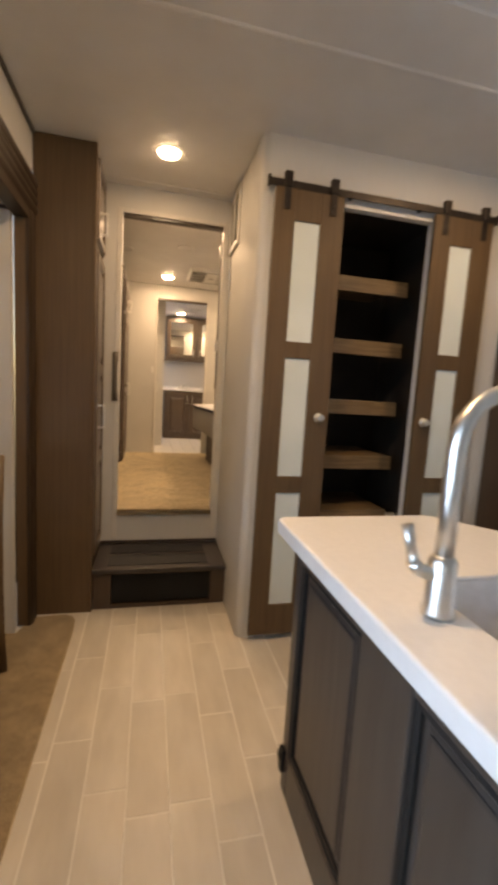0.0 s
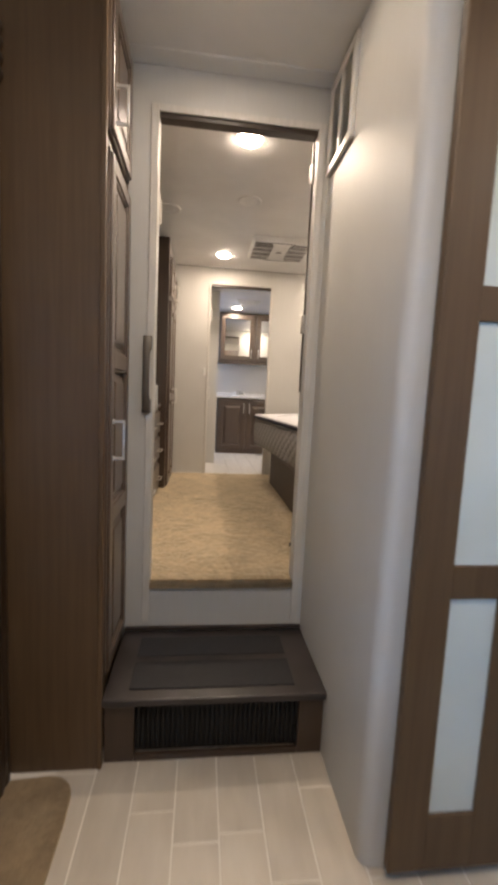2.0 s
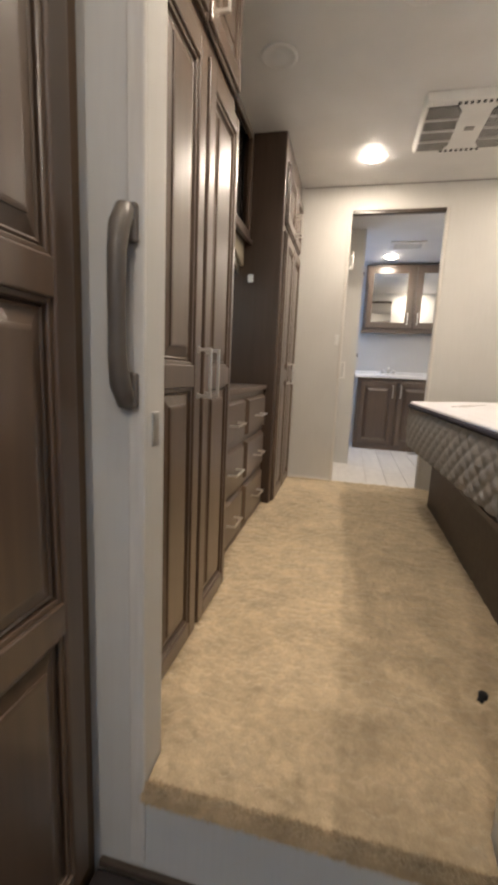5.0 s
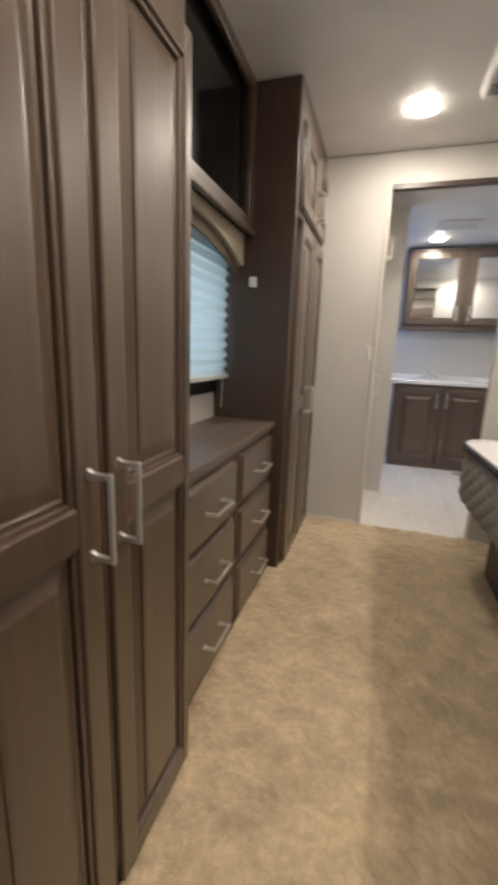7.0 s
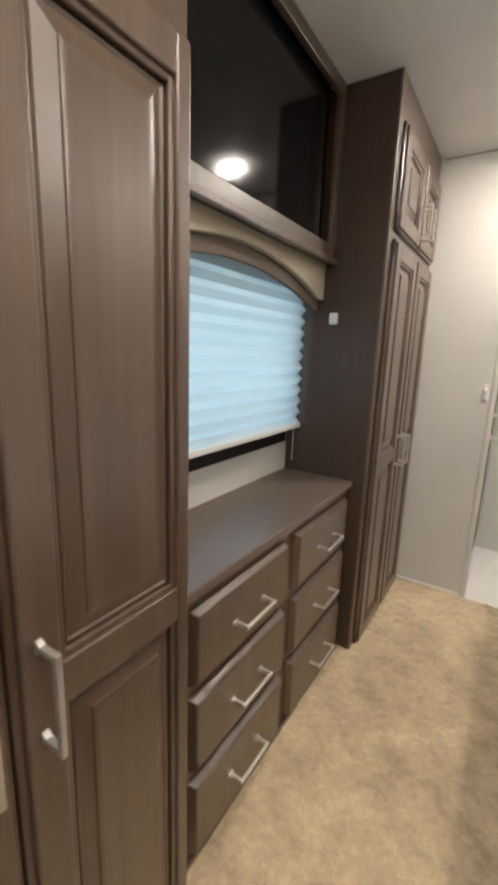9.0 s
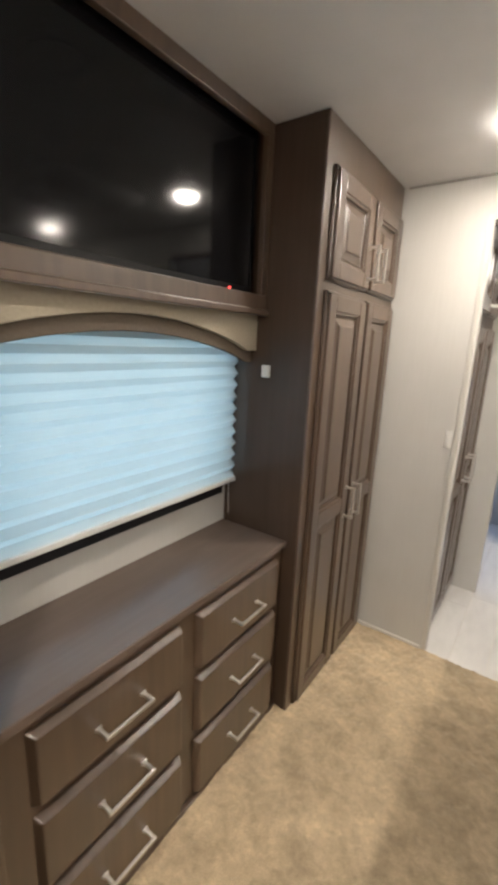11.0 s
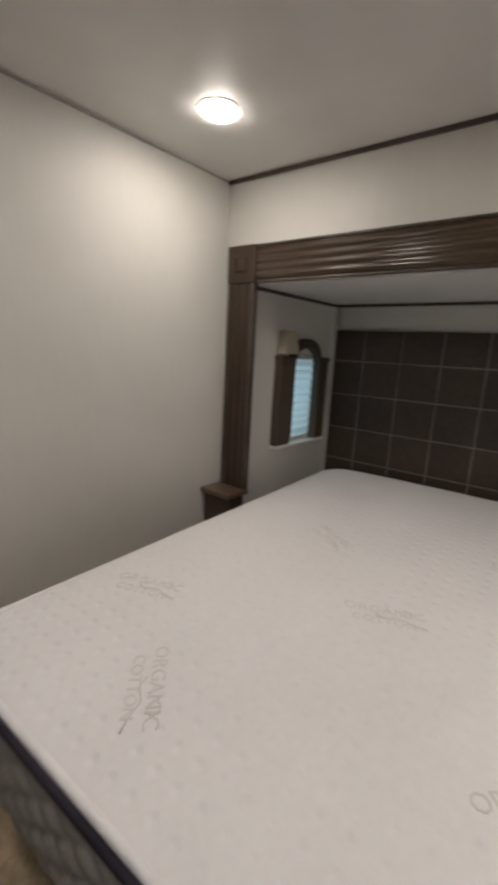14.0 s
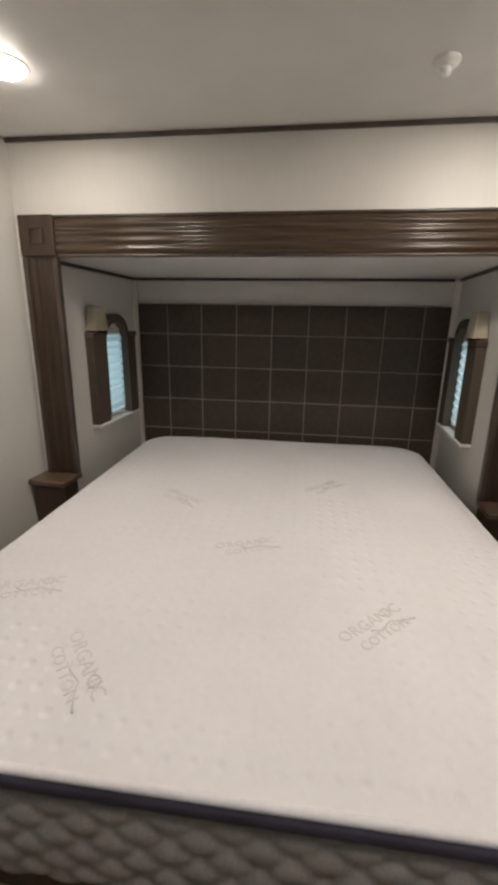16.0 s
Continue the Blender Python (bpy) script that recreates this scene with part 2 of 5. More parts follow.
CURTAIN = surface("tan_curtain", (0.27, 0.165, 0.09), (0.34, 0.22, 0.125), 0.85, scale=90, bump=0.3, bump_scale=250)
BLIND = translucent("blind_fabric", (0.76, 0.78, 0.76), 0.78)
SURROUND = surface("arched_surround_fabric", (0.060, 0.044, 0.030), (0.074, 0.056, 0.039), 0.7, scale=120, bump=0.1, bump_scale=300, patch=0.05)
LEATHER = surface("headboard_leather", (0.038, 0.025, 0.018), (0.052, 0.036, 0.026), 0.55, scale=40, bump=0.2, bump_scale=180, patch=0.12)
SEAT = surface("seat_cushion", (0.10, 0.075, 0.052), (0.125, 0.095, 0.068), 0.7, scale=60, bump=0.15, bump_scale=200, patch=0.08)
STITCH = surface("headboard_piping", (0.17, 0.15, 0.13), (0.22, 0.20, 0.18), 0.7, bump=0.1)
TICKING = surface("mattress_side_fabric", (0.265, 0.246, 0.23), (0.315, 0.295, 0.278), 0.9, scale=150, bump=0.15, bump_scale=300, patch=0.05)
BEDBASE = surface("bed_base_panel", (0.085, 0.060, 0.042), (0.105, 0.076, 0.054), 0.6, scale=6, stretch=(0.5, 6, 6), bump=0.02, bump_scale=30, patch=0.1)
PIPING = surface("navy_piping", (0.016, 0.013, 0.024), (0.028, 0.024, 0.040), 0.85, bump=0.15)
EMBROID = surface("embroidery_thread", (0.625, 0.60, 0.595), (0.68, 0.655, 0.648), 0.9, bump=0.2)
CERAMIC = surface("white_basin", (0.76, 0.76, 0.76), (0.82, 0.82, 0.82), 0.15, bump=0.0)
LED = glow("red_led", (1.0, 0.02, 0.02), 3.0)
MIRROR, _n, _l, _b = nodes_of("mirror_glass")
_b.inputs["Base Color"].default_value, _b.inputs["Metallic"].default_value, _b.inputs["Roughness"].default_value = (0.85, 0.87, 0.88, 1), 1.0, 0.02
GLASS, _n, _l, _b = nodes_of("window_glass")
_b.inputs["Transmission Weight"].default_value, _b.inputs["Roughness"].default_value, _b.inputs["Base Color"].default_value = 1.0, 0.02, (0.85, 0.9, 0.92, 1)


def knit_top():
    """Pale knitted mattress cover with rows of small dimples."""
    m = surface("mattress_cover", (0.745, 0.728, 0.742), (0.765, 0.750, 0.764), 0.9, scale=60, bump=0.0, patch=0.03)
    n, l = m.node_tree.nodes, m.node_tree.links
    tc, vo, rp, bp = n.new("ShaderNodeTexCoord"), n.new("ShaderNodeTexVoronoi"), n.new("ShaderNodeValToRGB"), n.new("ShaderNodeBump")
    vo.voronoi_dimensions = "2D"
    vo.inputs["Scale"].default_value, vo.inputs["Randomness"].default_value = 21, 0.06
    rp.color_ramp.elements[0].position, rp.color_ramp.elements[1].position = 0.03, 0.27
    l.new(tc.outputs["Object"], vo.inputs["Vector"])
    l.new(vo.outputs["Distance"], rp.inputs[0])
    bp.inputs["Strength"].default_value, bp.inputs["Distance"].default_value = 0.40, 0.006
    l.new(rp.outputs[0], bp.inputs["Height"])
    l.new(bp.outputs[0], n["Principled BSDF"].inputs["Normal"])
    return m


KNIT = knit_top()


# ---- building tools ----
class Mesh:
    """Collects shaped pieces into one mesh."""

    def __init__(self):
        self.bm = bmesh.new()

    def box(self, x0, x1, y0, y1, z0, z1, bevel=0.0, seg=2):
        part = bmesh.new()
        bmesh.ops.create_cube(part, size=1)
        for v in part.verts:
            v.co = (x0 + (v.co.x + 0.5) * (x1 - x0), y0 + (v.co.y + 0.5) * (y1 - y0), z0 + (v.co.z + 0.5) * (z1 - z0))
        if bevel:
            bmesh.ops.bevel(part, geom=part.edges[:], offset=bevel, segments=seg, profile=0.5, affect="EDGES")
        return self.take(part)

    def take(self, part, m=None):
        if m is not None:
            bmesh.ops.transform(part, matrix=m, verts=part.verts)
        data = bpy.data.meshes.new("tmp")
        part.to_mesh(data)
        part.free()
        self.bm.from_mesh(data)
        bpy.data.meshes.remove(data)
        return self

    def prism(self, pts, lo, hi, axis="y", bevel=0.0):
        """A polygon of (a, b) run from lo to hi along the axis: x: (y, z), y: (x, z), z: (x, y)."""
        put = {"x": lambda a, b, c: (c, a, b), "y": lambda a, b, c: (a, c, b), "z": lambda a, b, c: (a, b, c)}[axis]
        part = bmesh.new()
        low = [part.verts.new(put(a, b, lo)) for a, b in pts]
        high = [part.verts.new(put(a, b, hi)) for a, b in pts]
        part.faces.new(low[::-1])
        part.faces.new(high)
        for i in range(len(pts)):
            j = (i + 1) % len(pts)
            part.faces.new((low[i], low[j], high[j], high[i]))
        bmesh.ops.recalc_face_normals(part, faces=part.faces)
        if bevel:
            caps = [e for e in part.edges if abs(put(0, 0, 1)[0] * (e.verts[0].co.x - e.verts[1].co.x) + put(0, 0, 1)[1] * (e.verts[0].co.y - e.verts[1].co.y) + put(0, 0, 1)[2] * (e.verts[0].co.z - e.verts[1].co.z)) < 1e-6]
            bmesh.ops.bevel(part, geom=caps, offset=bevel, segments=2, profile=0.5, affect="EDGES")
        return self.take(part)

    def tube(self, points, radius, sides=14, flat=1.0):
        """A round bar along points."""
        part = bmesh.new()
        pts = [Vector(p) for p in points]
        rings = []
        side = None
        for i, p in enumerate(pts):
            d = (pts[min(i + 1, len(pts) - 1)] - pts[max(i - 1, 0)]).normalized()
            if side is None:
                side = d.cross(Vector((0.3, 0.9, 0.2))).normalized()
            side = (side - d * side.dot(d)).normalized()
            up = d.cross(side)
            r = radius[i] if isinstance(radius, (list, tuple)) else radius
            rings.append([part.verts.new(p + side * (r * math.cos(a)) + up * (r * flat * math.sin(a))) for a in (2 * math.pi * k / sides for k in range(sides))])
        for a, b in zip(rings, rings[1:]):
            for k in range(sides):
                f = part.faces.new((a[k], a[(k + 1) % sides], b[(k + 1) % sides], b[k]))
                f.smooth = True
        part.faces.new(rings[0][::-1])
        part.faces.new(rings[-1])
        bmesh.ops.recalc_face_normals(part, faces=part.faces)
        return self.take(part)

    def lathe(self, profile, sides=32, m=None, smooth=True):
        """A turned shape of (radius, height)."""
        part = bmesh.new()
        rings = [[part.verts.new((r * math.cos(2 * math.pi * k / sides), r * math.sin(2 * math.pi * k / sides), h)) for k in range(sides)] for r, h in profile]
        for a, b in zip(rings, rings[1:]):
            for k in range(sides):
                f = part.faces.new((a[k], a[(k + 1) % sides], b[(k + 1) % sides], b[k]))
                f.smooth = smooth
        part.faces.new(rings[0][::-1])
        part.faces.new(rings[-1])
        bmesh.ops.recalc_face_normals(part, faces=part.faces)
        return self.take(part, m)

    def panel(self, x0, x1, z0, z1, y, rise=0.008, slope=0.03, lip=0.006):
        """A raised panel that faces -y: sunk rim, sloped border, flat field."""
        part = bmesh.new()

        def ring(inset, depth):
            return [part.verts.new(c) for c in ((x0 + inset, depth, z0 + inset), (x1 - inset, depth, z0 + inset), (x1 - inset, depth, z1 - inset), (x0 + inset, depth, z1 - inset))]
        rings = [ring(0, y + lip), ring(0.004, y + lip), ring(0.008, y + 0.001), ring(0.012, y + lip * 0.6), ring(0.008 + slope, y - rise + 0.004), ring(0.0085 + slope, y - rise + 0.001), ring(0.012 + slope, y - rise), ring(0.016 + slope, y - rise - 0.0005)]
        for a, b in zip(rings, rings[1:]):
            for k in range(4):
                part.faces.new((a[k], a[(k + 1) % 4], b[(k + 1) % 4], b[k]))
        part.faces.new(rings[-1])
        bmesh.ops.recalc_face_normals(part, faces=part.faces)
        if part.faces[-1].normal.y > 0:
            bmesh.ops.reverse_faces(part, faces=part.faces)
        return self.take(part)

    def data(self, name, mat):
        me = bpy.data.meshes.new(name)
        self.bm.to_mesh(me)
        self.bm.free()
        me.materials.append(mat)
        return me

    def part(self, root, name, mat, m=None, label=""):
        ob = new(name, self.data(name, mat))
        ob.parent = root
        if m is not None:
            ob.matrix_basis = m
        return tagged(ob, label=label)

    def solo(self, name, mat, label, category, m=None, group="", kind=""):
        ob = new(name, self.data(name, mat))
        if m is not None:
            ob.matrix_basis = m
        return tagged(ob, label, category, group, kind)

    def build(self, name, mat):
        """A piece of the setting."""
        return tagged(new(name, self.data(name, mat)), kind="structure")


def thing(name, m, label, category, group=""):
    ob = new(name)
    ob.empty_display_size = 0.1
    ob.matrix_basis = m
    return tagged(ob, label, category, group)


def arc(cx, cz, rx, rz, a0, a1, n):
    return [(cx + rx * math.cos(radians(a0 + (a1 - a0) * i / n)), cz + rz * math.sin(radians(a0 + (a1 - a0) * i / n))) for i in range(n + 1)]


# ---- setting: main room ----
SLIDE = pose(1.945, 2.43, 0, 0, 0, 2.9)   # the bed slide-out stands a little askew


def walls():
    w = Mesh()                                   # wall between main room and bedroom, round the doorway
    w.box(-0.50, -0.002, 0.0, 0.06, 0, CEIL)
    w.box(0.617, 2.75, 0.0, 0.06, 0, CEIL)
    w.box(-0.002, 0.617, 0.0, 0.06, 2.33, CEIL)
    w.box(-0.002, 0.617, 0.002, 0.06, 0, 0.447)
    w.build("wall_bedroom_front", WALL)
    w = Mesh()                                   # side wall of the step alcove, rounded outer corner
    pts = [(0.665, 0.0)] + [(0.665, -0.742)] + arc(0.703, -0.742, 0.038, 0.038, 180, 270, 8) + [(0.90, -0.78), (0.90, -0.735), (0.715, -0.735), (0.715, 0.0)]
    w.prism(pts, 0, CEIL, "z")
    w.build("wall_step_alcove", WALL)
    w = Mesh()                                   # pantry wall, opening behind the sliding doors
    w.box(0.90, 1.585, -0.78, -0.735, 2.235, CEIL)
    w.box(1.585, 2.75, -0.78, -0.735, 0, CEIL)
    w.build("wall_pantry_front", WALL)
    w = Mesh()
    w.box(2.70, 2.75, -5.0, -0.78, 0, CEIL)
    w.build("wall_kitchen_side", WALL)
    w = Mesh()
    w.box(-1.55, 2.75, -5.05, -5.0, 0, CEIL)
    w.build("wall_rear", WALL)
    w = Mesh()                                   # wall over the dining slide-out, and its shell
    w.box(-0.45, -0.40, -4.2, -0.42, 2.06, CEIL)
    w.box(-0.45, -0.40, -5.0, -4.2, 0, CEIL)
    w.build("wall_over_dining_slide", WALL)
    w = Mesh()
    w.box(-1.40, -0.45, -0.60, -0.56, 0, 2.06)
    w.box(-1.40, -0.45, -4.24, -4.2, 0, 2.06)
    w.box(-1.44, -1.40, -4.24, -4.0, 0, 2.06)
    w.box(-1.44, -1.40, -2.4, -0.56, 0, 2.06)
    w.box(-1.44, -1.40, -4.0, -2.4, 0, 0.92)
    w.box(-1.44, -1.40, -4.0, -2.4, 1.78, 2.06)
    w.build("wall_dining_slide", WALL)
    c = Mesh()
    c.box(-1.44, -0.45, -4.24, -0.56, 2.06, 2.10)
    c.build("ceiling_dining_slide", CEILING)
    w = Mesh()                                   # inner faces of the pantry closet, near-black throughout
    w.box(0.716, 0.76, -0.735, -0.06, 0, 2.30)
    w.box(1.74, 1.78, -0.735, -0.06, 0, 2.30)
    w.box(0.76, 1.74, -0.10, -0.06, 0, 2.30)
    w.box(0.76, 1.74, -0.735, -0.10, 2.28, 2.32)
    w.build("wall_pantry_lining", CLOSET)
    w = Mesh()
    w.box(0.76, 1.74, -0.47, -0.44, 0, 0.575)
    w.build("wall_pantry_base", WALL)
    w = Mesh()
    w.box(0.76, 1.74, -0.482, -0.471, 0, 0.03)
    w.build("baseboard_pantry", DARKTRIM)
    # bedroom and bath
    w = Mesh()
    w.box(-0.50, 0.248, 2.46, 2.50, 0.42, CEIL)
    w.box(0.832, 2.75, 2.46, 2.50, 0.42, CEIL)
    w.box(0.248, 0.832, 2.46, 2.50, 2.328, CEIL)
    w.build("wall_bath_partition", WALL)
    w = Mesh()                                   # outer wall with the dresser window
    w.box(-0.48, -0.43, 0.06, 0.83, 0.42, CEIL)
    w.box(-0.48, -0.43, 1.72, 2.46, 0.42, CEIL)
    w.box(-0.48, -0.43, 0.83, 1.72, 0.42, 1.32)
    w.box(-0.48, -0.43, 0.83, 1.72, 1.86, CEIL)
    w.build("wall_bedroom_window", WALL)
    w = Mesh()                                   # wall over and beside the bed slide-out
    w.box(0, 0.05, -2.40, -1.99, 0.42, CEIL)
    w.box(0, 0.05, -0.02, 0.032, 0.42, CEIL)
    w.box(0, 0.05, -1.99, -0.02, 2.07, CEIL)
    w.build("wall_over_bed_slide", WALL).matrix_basis = SLIDE
    for name, ya, yb in (("wall_bed_slide_left", 2.36, 2.40), ("wall_bed_slide_right", 0.46, 0.50)):
        w = Mesh()
        s = 0.0 if ya > 1 else 0.095
        w.box(1.99 + s, 2.34 + s, ya, yb, 0.42, 2.06)
        w.box(2.58 + s, 2.95, ya, yb, 0.42, 2.06)
        w.box(2.34 + s, 2.58 + s, ya, yb, 0.42, 1.31)
        w.box(2.34 + s, 2.58 + s, ya, yb, 1.74, 2.06)
        w.build(name, WALL)
    w = Mesh()
    w.box(0.835, 0.88, -2.0, 0.03, 0.42, 2.10)
    w.build("wall_bed_slide_back", WALL).matrix_basis = SLIDE
    c = Mesh()
    c.box(0.05, 0.95, -2.0, 0.02, 2.062, 2.10)
    c.build("ceiling_bed_slide", CEILING).matrix_basis = SLIDE
    w = Mesh()
    w.box(0.19, 0.36, 3.175, 3.215, 0.42, BATH)
    w.build("wall_bath_stub", WALL)
    w = Mesh()
    w.box(-0.50, 1.99, 4.42, 4.46, 0.42, CEIL)
    w.build("wall_bath_back", WALL)
    w = Mesh()
    w.box(1.90, 1.94, 2.50, 4.42, 0.42, CEIL)
    w.build("wall_bath_right", WALL)
    w = Mesh()
    w.box(-0.48, -0.43, 2.50, 3.6, 0.42, CEIL)
    w.box(-0.48, -0.43, 4.1, 4.42, 0.42, CEIL)
    w.box(-0.48, -0.43, 3.6, 4.1, 0.42, 1.35)
    w.box(-0.48, -0.43, 3.6, 4.1, 2.15, CEIL)
    w.build("wall_bath_left", WALL)
    c = Mesh()
    c.box(-0.43, 1.90, 2.50, 4.42, BATH, CEIL)
    c.build("ceiling_bath", CEILING)
    c = Mesh()
    c.box(-0.5, 2.80, -5.05, 4.46, CEIL, CEIL + 0.06)
    for y in (-0.075, -1.55, -2.77):             # panel joints
        c.box(-0.40, 2.70, y - 0.012, y + 0.012, CEIL - 0.004, CEIL + 0.01, 0.002)
    c.build("ceiling", CEILING)
    # floors
    f = Mesh()
    f.box(-1.44, 2.75, -5.0, 0.0, -0.06, -0.0012)
    f.build("floor", GROUT)
    f = Mesh()
    f.box(-0.50, 2.0, 2.452, 4.46, 0.40, 0.462)
    f.build("floor_bath", GROUT)
    # trims
    for n, (x, y0, y1) in enumerate(((-0.032, -0.008, 0.002), (0.617, -0.008, 0.002), (-0.032, 0.058, 0.068), (0.617, 0.058, 0.068))):
        t = Mesh()
        t.box(x, x + 0.03, y0, y1, 0.29 if y0 < 0 else BED, 2.352, 0.003)
        t.build("trim_doorway", TRIM)
    t = Mesh()
    t.box(-0.002, 0.617, -0.008, 0.002, 2.326, 2.352, 0.003)
    t.build("trim_doorway_head", TRIM)
    t = Mesh()
    t.box(0.0, 0.615, 0.004, 0.05, 2.310, 2.329, 0.002)
    # dark strip drawn in place of the shadow gap along the jamb
    t.box(0.610, 0.616, 0.048, 0.058, 1.30, 2.31)
    t.build("trim_doorway_track", DARKTRIM)
    t = Mesh()
    t.box(0.25, 0.83, 2.452, 2.49, 2.304, 2.327, 0.002)
    t.build("trim_bath_door_track", DARKTRIM)
    t = Mesh()
    t.box(0.224, 0.249, 2.456, 2.462, BED, 2.349, 0.002)
    t.box(0.831, 0.856, 2.456, 2.462, BED, 2.349, 0.002)
    t.box(0.249, 0.831, 2.456, 2.462, 2.328, 2.349, 0.002)
    t.build("trim_bath_door", WALL)
    t = Mesh()
    t.box(0.229, 0.247, 2.452, 2.463, BED, 2.327, 0.003)
    t.box(0.833, 0.851, 2.452, 2.463, BED, 2.327, 0.003)
    t.build("trim_bath_casing", TRIM)
    t = Mesh()
    t.box(-0.08, 1.94, 2.456, 2.461, CEIL - 0.009, CEIL - 0.002)
    t.build("trim_bedroom_ceiling", GREYTRIM)
    t = Mesh()
    t.box(-0.011, 0.001, -2.39, 0.028, CEIL - 0.016, CEIL - 0.001)
    t.build("trim_slide_ceiling", DARKTRIM).matrix_basis = SLIDE
    t = Mesh()
    t.box(-0.402, -0.388, -5.0, -0.42, CEIL - 0.016, CEIL - 0.001)
    t.build("trim_dining_ceiling", DARKTRIM)
    t = Mesh()
    t.box(1.99, 2.775, 2.350, 2.361, 2.046, 2.061)
    t.box(2.09, 2.86, 0.499, 0.510, 2.046, 2.061)
    t.build("trim_bed_slide_side", DARKTRIM)
    t = Mesh()
    t.box(0.822, 0.836, -1.94, -0.07, 2.046, 2.061)
    t.build("trim_bed_slide_ceiling", DARKTRIM).matrix_basis = SLIDE
    t = Mesh()
    t.box(2.758, 2.776, 2.335, 2.361, BED, 2.046, 0.004)
    t.box(2.848, 2.868, 0.499, 0.535, BED, 2.046, 0.004)
    t.build("trim_bed_slide_corner", TRIM)
    t = Mesh()
    t.box(-1.40, -0.45, -0.611, -0.60, 2.045, 2.06)
    t.build("trim_dining_slide_ceiling", DARKTRIM)
    t = Mesh()
    t.box(-0.08, 0.222, 2.448, 2.461, BED, BED + 0.02, 0.003)
    t.build("baseboard_bedroom", TRIM)
    t = Mesh()
    t.box(0.90, 1.586, -0.784, -0.74, 2.214, 2.237, 0.003)
    t.build("trim_pantry_opening", TRIM)
    t = Mesh()                                   # metal edge at the top of the step riser
    t.box(-0.10, 0.665, -0.012, 0.001, 0.252, 0.268, 0.003)
    t.build("trim_step", DARKTRIM)


walls()


def carpets():
    # raised bedroom carpet with a rolled, tufted front edge in the doorway
    g = Mesh()
    g.box(-0.43, 1.94, 0.061, 2.452, 0.42, BED, 0.0)
    g.box(1.94, 2.08, 0.061, 0.50, 0.42, BED, 0.0)
    g.box(1.94, 2.86, 0.50, 2.36, 0.42, BED, 0.0)
    # trodden pile: clumps, furrows and footmarks as relief
    def pile(x0, x1, y0, y1):
        part = bmesh.new()
        cols = int((x1 - x0) / 0.0048)
        ys = [y0]
        while ys[-1] < y1:
            ys.append(min(ys[-1] + 0.0036 + 0.0026 * max(ys[-1], 0.0), y1))
        rows = []
        for py in ys:
            row = []
            for i in range(cols + 1):
                px = x0 + (x1 - x0) * i / cols
                h = 0.005 * noise.noise((px * 26, py * 26, 0.0)) + 0.0042 * noise.noise((px * 62, py * 62, 3.0)) + 0.0034 * noise.noise((px * 150, py * 150, 6.0)) + 0.005 * noise.noise((px * 6, py * 6, 8.0))
                row.append(part.verts.new((px, py, BED + (0.0095 + h) * min(1.0, 0.1 + max(py, 0.0) / 0.03))))
            rows.append(row)
        for lo, hi in zip(rows, rows[1:]):
            for i in range(cols):
                part.faces.new((lo[i], lo[i + 1], hi[i + 1], hi[i])).smooth = True
        g.take(part)
    pile(-0.15, 0.90, 0.064, 2.452)
    pile(0.001, 0.614, 0.0, 0.066)
    prof = [(0.061, 0.4475)] + arc(-0.001, 0.459, 0.012, 0.012, 250, 90, 10) + [(0.061, 0.471)]
    g.prism([(y, z) for y, z in prof], 0.0, 0.615, "x")
    tagged(g.build("carpet", CARPET))
    rng = random.Random(5)
    t = Mesh()

    def tuft(px, py, pz, nx, ny, nz):
        h = rng.uniform(0.004, 0.011)
        a = rng.uniform(0, 6.283)
        dx, dy = 0.0028 * math.cos(a), 0.0028 * math.sin(a)
        lean = (rng.uniform(-0.008, 0.008), rng.uniform(-0.006, 0.006), rng.uniform(-0.004, 0.004))
        v = [t.bm.verts.new(c) for c in ((px - dx, py - dy, pz), (px + dx, py + dy, pz), (px + nx * h + lean[0], py + ny * h + lean[1], pz + nz * h + lean[2]))]
        t.bm.faces.new(v)
    for _ in range(16000):
        a = radians(rng.uniform(80, 255))
        tuft(rng.uniform(0.001, 0.614), -0.001 + 0.0115 * math.cos(a), 0.459 + 0.0115 * math.sin(a), 0, math.cos(a), math.sin(a))
    tagged(t.build("carpet_pile", CARPET), kind="stuff", label="short beige plush tufts on the rolled carpet edge", category="carpet pile")
    # slide-out carpet with a rounded lip over the tiles
    s = Mesh()
    pts = [(-1.40, -0.60), (-0.44, -0.60), (-0.40, -0.455)] + arc(-0.255, -0.53, 0.085, 0.085, 95, 0, 8) + [(-0.165, -0.60), (-0.165, -4.2), (-1.40, -4.2)]
    s.prism(pts, -0.005, 0.012, "z", 0.005)
    s.build("carpet_dining_slide", CARPET2)


carpets()


# ---- fluted trims of the slide-outs ----
def flute(width, n, depth=0.007):
    """A reeded profile (across, out)."""
    pts = [(0, 0), (0, 0.012), (0.012, 0.016)]
    w = (width - 0.03) / n
    for i in range(n):
        for k in range(6):
            pts.append((0.015 + w * (i + k / 6), 0.017 + depth * math.sin(math.pi * (k + 0.5) / 6)))
    return pts + [(width - 0.012, 0.016), (width, 0.012), (width, 0)]


